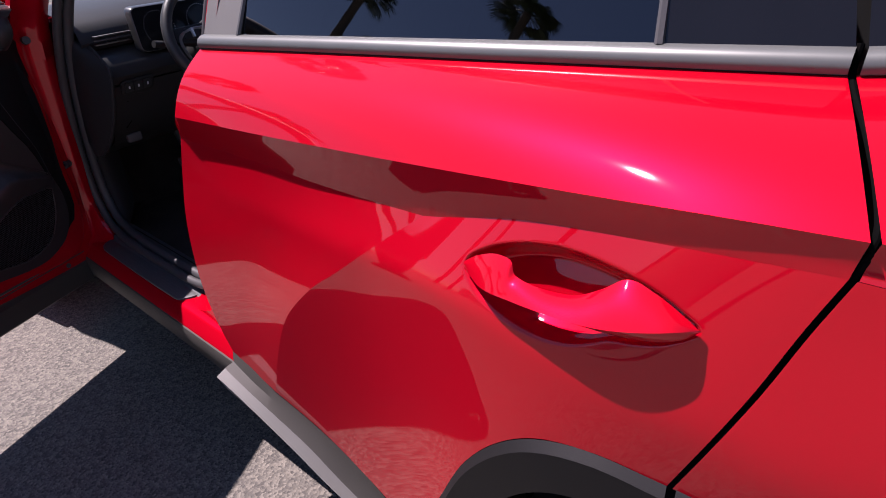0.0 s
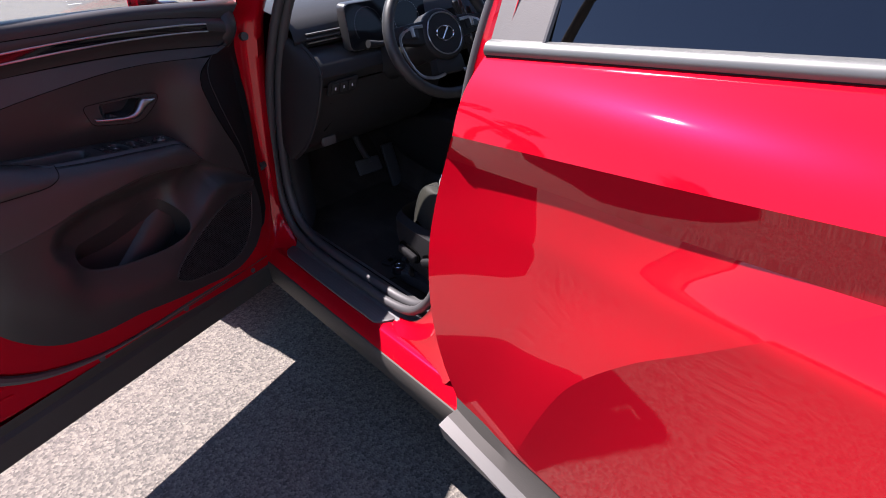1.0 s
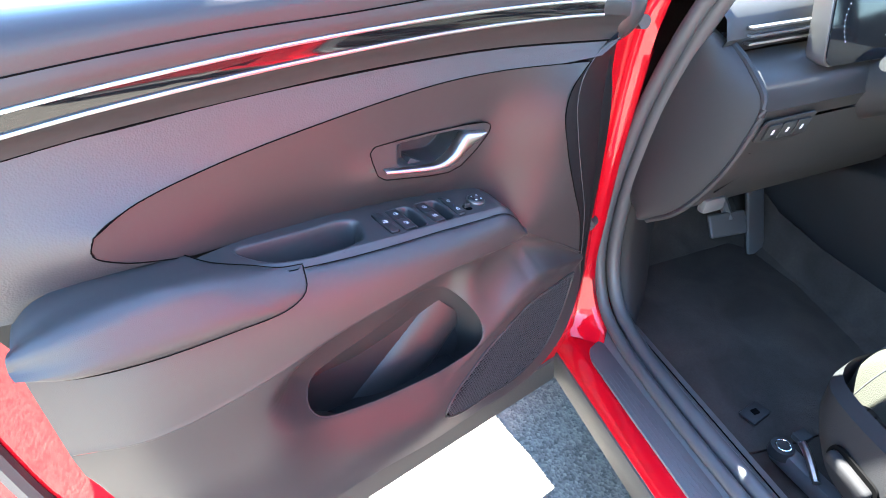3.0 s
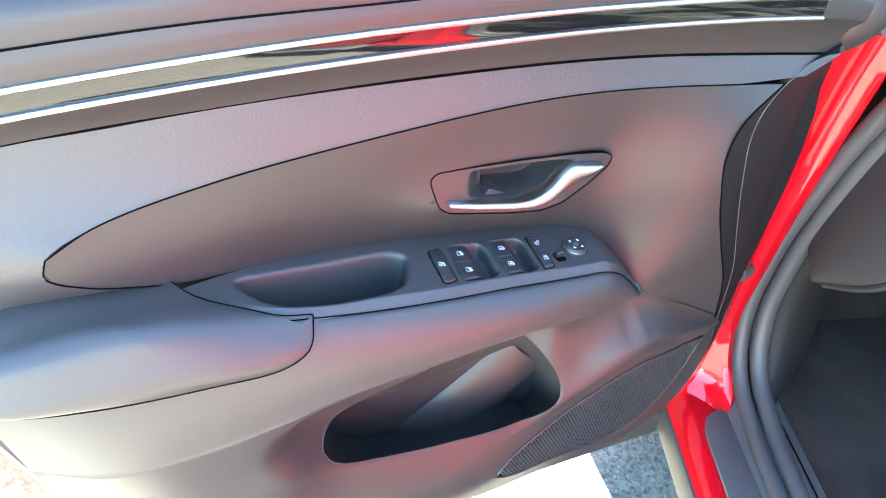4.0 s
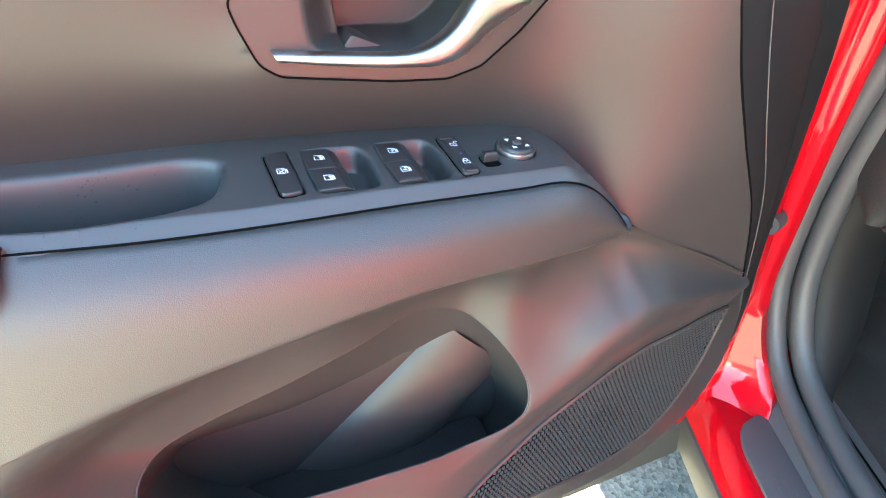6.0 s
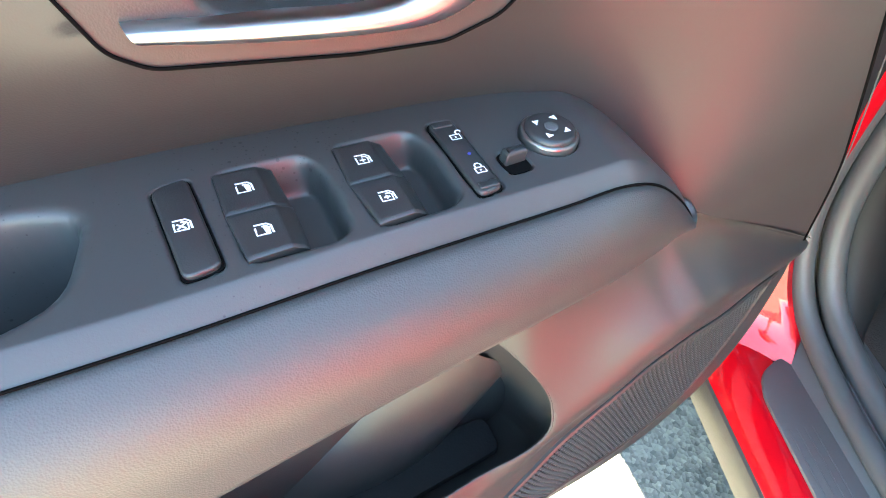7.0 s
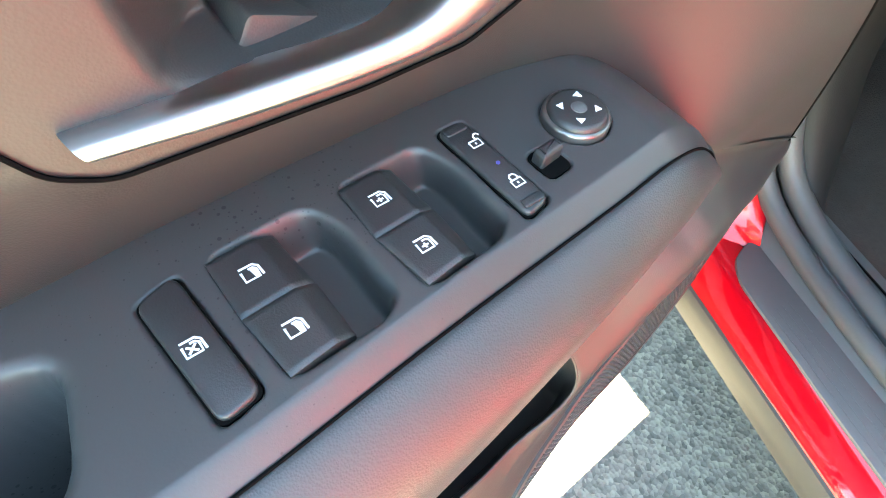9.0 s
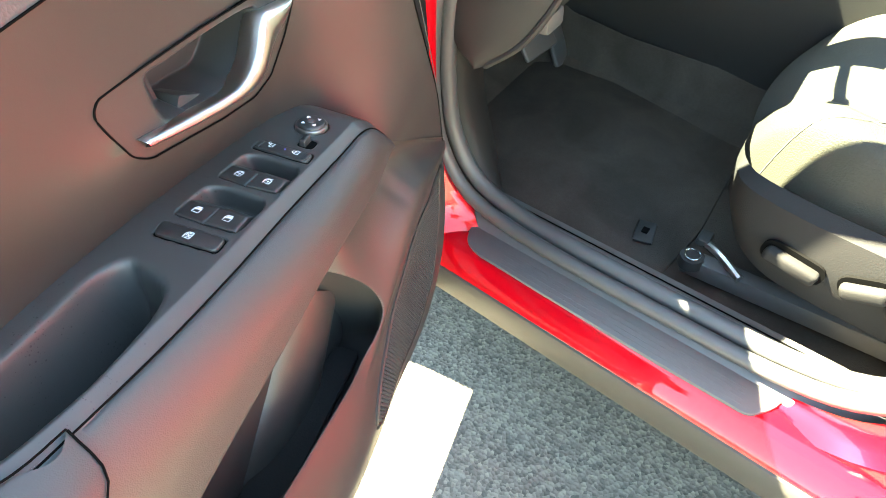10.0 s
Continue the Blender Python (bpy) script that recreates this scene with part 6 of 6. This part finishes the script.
    for x, y0, z in con:
        k = float(sstep(-1.2, -0.5, np.array(x)))
        side = [(y0 + 0.03, 0.33), (y0 + 0.03, 0.44), (y0 + 0.024 - 0.008 * k, 0.50), (y0 + 0.012 - 0.006 * k, 0.57), (y0 + 0.003, z - 0.05), (y0, z - 0.012), (y0 + 0.004, z - 0.003), (y0 + 0.014, z)]
        rows.append([Vector((x, y, h)) for y, h in side] + [Vector((x, 0.92, z)), Vector((x, 1.76 - y0, z - 0.02)), Vector((x, 1.76 - y0 + 0.05, 0.33))])
    c = part("centre_console", sheet(rows, True), CONSOLE, car, "dark centre console", auto=60)
    part("console_rail", tube(cr([(-0.62, 0.775, 0.725), (-0.5, 0.785, 0.728), (-0.4, 0.79, 0.73), (-0.28, 0.80, 0.735)], 12), 0.009, 8, 0.5), SILVER, c, "silver console edge trim")
    part("shifter_boot", tube([(-0.46, 0.88, 0.72), (-0.47, 0.88, 0.76)], [0.05, 0.03], 16), LEATHER, c)
    part("shifter_stem", tube([(-0.47, 0.88, 0.75), (-0.485, 0.88, 0.80)], [0.022, 0.018], 12), SILVER, c, "silver shifter stem")
    part("shifter_head", moved(box(0, 0, 0, 0.105, 0.062, 0.03, 0.013, 4), pose(-0.49, 0.88, 0.815, 0, -12, 0)), LEATHER, c, "black and silver shift lever head")
    part("shifter_cap", moved(box(0, 0, 0.016, 0.085, 0.045, 0.006, 0.003, 2), pose(-0.49, 0.88, 0.815, 0, -12, 0)), SILVER, c)
    part("console_lid", box(0.0, 0.90, 0.80, 0.32, 0.26, 0.07, 0.025, 3), LEATHER, c, "black armrest box lid")

    # pedals
    p = part("brake_pedal", moved(box(0, 0, 0, 0.012, 0.105, 0.06, 0.006, 3), pose(-1.03, 0.605, 0.505, 0, -35, -8)), RUBBER, car, "black rubber brake pedal")
    part("pedal_arm", tube(cr([(-1.035, 0.615, 0.51), (-1.12, 0.62, 0.60), (-1.15, 0.62, 0.75)], 8), 0.012, 8), PLASTIC, p)
    part("accelerator_pedal", moved(box(0, 0, 0, 0.014, 0.055, 0.24, 0.006, 3), pose(-1.06, 0.755, 0.42, 0, -22, -5)), RUBBER, car, "long black accelerator pedal")
    part("foot_rest", moved(box(0, 0, 0, 0.03, 0.09, 0.2, 0.01, 3), pose(-1.16, 0.36, 0.47, 0, -40, -5)), CARPET, car, "carpeted foot rest")


cabin()


def steering_wheel():
    c = pose(-0.56, 0.556, 1.05) @ Matrix.Rotation(radians(-4), 4, "Z") @ Matrix.Rotation(radians(66), 4, "Y")
    # local z points at the driver, local x down
    n = 96
    vs = []
    for k in range(n):
        t = 2 * math.pi * k / n
        e = Vector((math.cos(t), math.sin(t), 0))
        for j in range(12):
            a = 2 * math.pi * j / 12
            vs.append(tuple(Vector((0.166 * e.x, 0.184 * e.y, 0)) + e * (0.0155 * math.cos(a)) + Vector((0, 0, 0.018 * math.sin(a)))))
    fs = [(k * 12 + j, k * 12 + (j + 1) % 12, ((k + 1) % n) * 12 + (j + 1) % 12, ((k + 1) % n) * 12 + j) for k in range(n) for j in range(12)]
    w = part("steering_wheel", moved((vs, fs), c), LEATHER, car, "black leather steering wheel with silver spokes", auto=180)
    hub = [(0.072 * math.cos(2 * math.pi * k / 40), 0.076 * math.sin(2 * math.pi * k / 40)) for k in range(40)]
    to = lambda a, b, q: c @ Vector((a, b, q))
    part("hub_cover", slab(hub, to, -0.05, 0.012, 0.012, 4), CONSOLE, w, "round black hub cover")
    ring2 = [c @ Vector((0.058 * math.cos(2 * math.pi * k / 40), 0.061 * math.sin(2 * math.pi * k / 40), 0.0125)) for k in range(41)]
    part("hub_ring", tube(ring2, 0.0022, 6), SILVER, w)
    part("wheel_emblem", tube([c @ Vector((0.020 * math.cos(2 * math.pi * k / 28), 0.031 * math.sin(2 * math.pi * k / 28), 0.014)) for k in range(29)], 0.0022, 6), CHROME, w, "plain oval chrome emblem")
    part("emblem_bar", tube([c @ Vector((0.015, -0.014, 0.014)), c @ Vector((-0.015, 0.014, 0.014))], 0.0025, 6), CHROME, w)
    for sgn in (-1, 1):
        up = [(-0.045, 0.055 * sgn), (-0.040, 0.165 * sgn), (0.002, 0.172 * sgn), (0.02, 0.068 * sgn)]
        part("spoke", slab(roundpoly(up, 0.01), to, -0.02, 0.006, 0.004), CONSOLE, w)
        fr = cr([(-0.030, 0.07 * sgn, 0.009), (-0.028, 0.120 * sgn, 0.009), (-0.008, 0.155 * sgn, 0.008), (0.05, 0.148 * sgn, 0.006), (0.098, 0.118 * sgn, 0.004), (0.112, 0.075 * sgn, 0.004), (0.108, 0.035 * sgn, 0.005)], 30)
        part("spoke_trim", tube([c @ p for p in fr], 0.0048, 8, 0.6, up=tuple(c.to_3x3() @ Vector((0, 0, 1)))), SILVER, w, "silver spoke trim")
        part("thumb_keys", slab(roundpoly([(-0.034, 0.088 * sgn), (-0.034, 0.135 * sgn), (-0.004, 0.142 * sgn), (0.0, 0.092 * sgn)], 0.006), to, 0.004, 0.011, 0.002), BUTTON, w)
        part("key_roller", tube([c @ Vector((-0.03, 0.112 * sgn, 0.013)), c @ Vector((-0.006, 0.112 * sgn, 0.013))], 0.005, 8), SILVER, w)
    part("lower_spoke", slab(roundpoly([(0.06, -0.05), (0.105, -0.055), (0.11, 0.055), (0.06, 0.05)], 0.01), to, -0.03, 0.0, 0.004), CONSOLE, w)


steering_wheel()


def driver_seat():
    R = pose(-0.235, 0.575, 0, 0, 0, -4)

    def surf(t, v):
        y = 0.29 * v * (0.84 + 0.16 * min(1, t * 3.5))
        x = -0.315 + 0.62 * t
        front = max(0.0, 1 - t / 0.22)
        bol = max(0.0, (abs(v) - 0.56) / 0.44)
        edge = max(0.0, (abs(v) - 0.86) / 0.14)
        z = 0.668 - 0.03 * t + 0.019 * math.sin(math.pi * min(1, bol * 0.9)) * min(1, t * 3 + 0.35) - 0.085 * edge ** 1.5 - 0.095 * front ** 2.2
        z -= 0.007 * math.exp(-((abs(v) - 0.57) / 0.025) ** 2) * min(1, t * 5) + (0.007 * math.exp(-((t - 0.40) / 0.012) ** 2) if abs(v) < 0.57 else 0)
        x += 0.05 * v * v * front
        return R @ Vector((x, y, z))

    def patch(v0, v1, nv, t0=0.0, t1=1.0, nt=60):
        return sheet([[surf(t0 + (t1 - t0) * i / (nt - 1), v0 + (v1 - v0) * j / (nv - 1)) for j in range(nv)] for i in range(nt)])
    s = part("driver_seat", patch(-0.57, 0.57, 36), SEATCLOTH, car, "black cloth driver's seat with leatherette side bolsters", auto=60)
    part("side_bolster", patch(-1, -0.57, 24), SEATLEATHER, s, "black leatherette side bolster", auto=60)
    part("side_bolster", patch(0.57, 1, 24), SEATLEATHER, s, "black leatherette side bolster", auto=60)
    part("bolster_seam", tube([surf(t / 30, -0.70) + Vector((0, 0, 0.0006)) for t in range(2, 31)], 0.0012, 6), RUBBER, s)
    part("bolster_seam", tube([surf(0.05 + 0.25 * math.sin(math.pi * k / 40) , -0.98 + 0.42 * k / 20) + Vector((0, 0, 0.0006)) for k in range(21)], 0.0012, 6), RUBBER, s)
    # side cover
    top = cr([(-0.535, 0.40, 0.575), (-0.530, 0.335, 0.585), (-0.505, 0.285, 0.592), (-0.45, 0.258, 0.596), (-0.30, 0.243, 0.588), (-0.1, 0.232, 0.585), (0.10, 0.222, 0.60)], 40)
    mid = cr([(-0.535, 0.40, 0.53), (-0.525, 0.325, 0.54), (-0.497, 0.275, 0.545), (-0.445, 0.250, 0.545), (-0.30, 0.235, 0.54), (-0.1, 0.224, 0.535), (0.10, 0.215, 0.54)], 40)
    low = cr([(-0.51, 0.40, 0.47), (-0.505, 0.345, 0.468), (-0.48, 0.298, 0.466), (-0.43, 0.262, 0.462), (-0.30, 0.243, 0.455), (-0.1, 0.232, 0.45), (0.10, 0.22, 0.45)], 40)
    ledge = [p + Vector((0.0, 0.022, 0.012)) for p in top]
    tuck = [p + Vector((0.02, 0.05, -0.015)) for p in low]
    part("seat_side_cover", sheet([ledge, top, mid, between(mid, low, 3, (0, -0.004, 0))[1], low, tuck], True), COVER, s, "dark plastic seat side cover", auto=30)
    for x, y, z, ln, tl, nm in ((-0.405, 0.238, 0.528, 0.075, 10, "seat_lever"), (-0.315, 0.232, 0.535, 0.055, -24, "recline_lever")):
        m = pose(x, y, z, 0, tl, -5)
        part(nm, moved(box(0, -0.006, 0, ln, 0.018, 0.024, 0.007, 3), m), COVER, s, "dark plastic seat lever")
        part("lever_recess", moved(slab(rounded(-ln * 0.58, -0.02, ln * 0.58, 0.02, 0.016), lambda a, q, h: (a, h, q), 0.004, 0.0, 0.0), m), GROOVE, s)
    dial = pose(-0.262, 0.229, 0.532, 90, 0, -5)
    part("lumbar_dial", moved(tube([(0, 0, -0.004), (0, 0, 0.008), (0, 0, 0.012)], [0.026, 0.026, 0.022], 30), dial), COVER, s, "round lumbar control")
    part("dial_face", moved(tube([(0, 0, 0.012), (0, 0, 0.0135)], [0.018, 0.017], 30), dial), COVER, s)
    back = [[R @ Vector((x, y, z)) for y in (-0.25, -0.22, -0.1, 0, 0.1, 0.22, 0.25)] for x, z in ((0.22, 0.62), (0.26, 0.80), (0.33, 1.05), (0.40, 1.25))]
    for r in back:
        for p, k in zip(r, (-0.06, -0.055, 0, 0.01, 0, -0.055, -0.06)):
            p.x += k
    bk = [[p + Vector((0.12, 0, 0)) for p in r] for r in back]
    part("backrest", joined(sheet(back, True), sheet(bk)), SEATCLOTH, s, "black cloth backrest")
    part("seat_rail", box(-0.25, 0.31, 0.37, 0.6, 0.03, 0.04, 0.006), PLASTIC, s)
    part("rail_bolt", tube([(-0.536, 0.303, 0.375), (-0.536, 0.303, 0.395)], [0.022, 0.020], 16), CONSOLE, s, "black rail bolt cover")
    part("bolt_ring", tube([Vector((-0.536 + 0.013 * math.cos(k * math.pi / 8), 0.303 + 0.013 * math.sin(k * math.pi / 8), 0.397)) for k in range(17)], 0.0013, 6), CHROME, s)
    part("lift_bar", tube(cr([(-0.535, 0.335, 0.405), (-0.50, 0.315, 0.41), (-0.455, 0.285, 0.405)], 10), 0.007, 8), SILVER, s, "bare metal seat adjuster bar")
    part("lift_bar_knob", box(-0.532, 0.338, 0.408, 0.022, 0.03, 0.014, 0.003), CONSOLE, s)


driver_seat()


def passenger_seat():
    R = pose(-0.235, 1.22, 0, 0, 0, 0)
    rows = []
    for i in range(20):
        t = i / 19
        rows.append([R @ Vector((-0.31 + 0.6 * t, 0.27 * v, 0.655 - 0.03 * t + 0.03 * max(0, abs(v) - 0.6) - 0.08 * max(0, 1 - t / 0.2) ** 2 - 0.1 * max(0, abs(v) - 0.88))) for v in [-1 + 2 * j / 24 for j in range(25)]])
    s = part("passenger_seat", sheet(rows), SEATCLOTH, car, "black cloth passenger seat", auto=60)
    skirt = [[rows[i][0] for i in range(20)], [rows[i][0] + Vector((0, 0, -0.25)) for i in range(20)]]
    part("seat_side_cover", sheet(skirt, True), PLASTIC, s)
    part("backrest", moved(box(0, 0, 0, 0.14, 0.5, 0.65, 0.05, 3), pose(0.08, 1.22, 0.98, 0, 18, 0)), SEATCLOTH, s, "black cloth backrest")


passenger_seat()


# ---- surroundings that the glass and paint mirror ----
BARK = mat("palm_bark", (0.16, 0.12, 0.085), 0.9, grain=0.8, scale=40, vary=0.3, vscale=8)
FROND = mat("palm_frond", (0.055, 0.085, 0.030), 0.55, vary=0.35, vscale=4)
STUCCO = mat("pale_stucco", (0.55, 0.50, 0.43), 0.9, grain=0.4, scale=60, vary=0.1, vscale=1)


def palm(x, y, h, seed, label):
    rnd = random.Random(seed)
    t = new("palm_tree")
    t.location = (x, y, 0)
    tagged(t, label, "palm tree", "palms round the lot")
    lean = rnd.uniform(-0.2, 0.2)
    part("trunk", tube(cr([(0, 0, -0.1), (lean, 0.1, h * 0.5), (lean * 1.6, 0.12, h)], 26), [0.20 - 0.05 * i / 25 + 0.012 * (i % 2) for i in range(26)], 10), BARK, t)
    vs, fs = [], []
    for k in range(46):
        az = rnd.uniform(0, 2 * math.pi)
        el = rnd.uniform(-0.7, 1.2)
        L = rnd.uniform(0.85, 1.15)
        base = Vector((lean * 1.6, 0.12, h))
        d = Vector((math.cos(az) * math.cos(el), math.sin(az) * math.cos(el), math.sin(el)))
        stem = [base + d * (L * q) + Vector((0, 0, -0.45 * L * q * q)) for q in (0, 0.35, 0.6, 0.72)]
        tip = stem[-1]
        side = d.cross(Vector((0, 0, 1)))
        side = side.normalized() if side.length > 1e-3 else Vector((1, 0, 0))
        up = side.cross(d)
        for q in range(3):
            a, b = stem[q], stem[q + 1]
            i = len(vs)
            vs += [tuple(a + side * 0.018), tuple(a - side * 0.018), tuple(b - side * 0.018), tuple(b + side * 0.018)]
            fs.append((i, i + 1, i + 2, i + 3))
        for q in range(22):
            f = radians(-115 + 230 * q / 21)
            e = (d * math.cos(f) + side * math.sin(f)).normalized()
            ln = L * 0.62 * (0.75 + 0.25 * math.cos(f)) * rnd.uniform(0.85, 1.05)
            mid = tip + e * ln * 0.6 + up * 0.04
            end = tip + e * ln + Vector((0, 0, -0.25 * ln))
            w = e.cross(up).normalized() * 0.03
            i = len(vs)
            vs += [tuple(tip), tuple(mid + w), tuple(end), tuple(mid - w)]
            fs.append((i, i + 1, i + 2, i + 3))
    part("crown", (vs, fs), FROND, t, "fan fronds", smooth=False)


for i, (px, py, ph) in enumerate(((-12.1, -14.9, 14.8), (-20.2, -15.3, 14.2), (-22.1, -12.3, 15.8), (-3.0, -16.0, 10.5), (3.0, -14.0, 9.2), (6.0, -13.0, 9.8), (-19.0, -16.0, 10.5), (10.0, -15.0, 9.0), (-19.8, -2.6, 11.2), (-15.4, 4.2, 12.8), (-20.5, -7.9, 9.4))):
    palm(px, py, ph, 11 + i, "tall fan palm with a thin trunk beside the lot")


def far_wall():
    w = new("building")
    w.location = (0, -34, 0)
    tagged(w, "low pale stucco building across the lot", "building")
    part("wall", box(0, 0, 2.0, 70, 6, 4.0, 0.02), STUCCO, w)
    part("roof", box(0, 0, 4.1, 71, 7, 0.25, 0.02), CLAD, w)


far_wall()
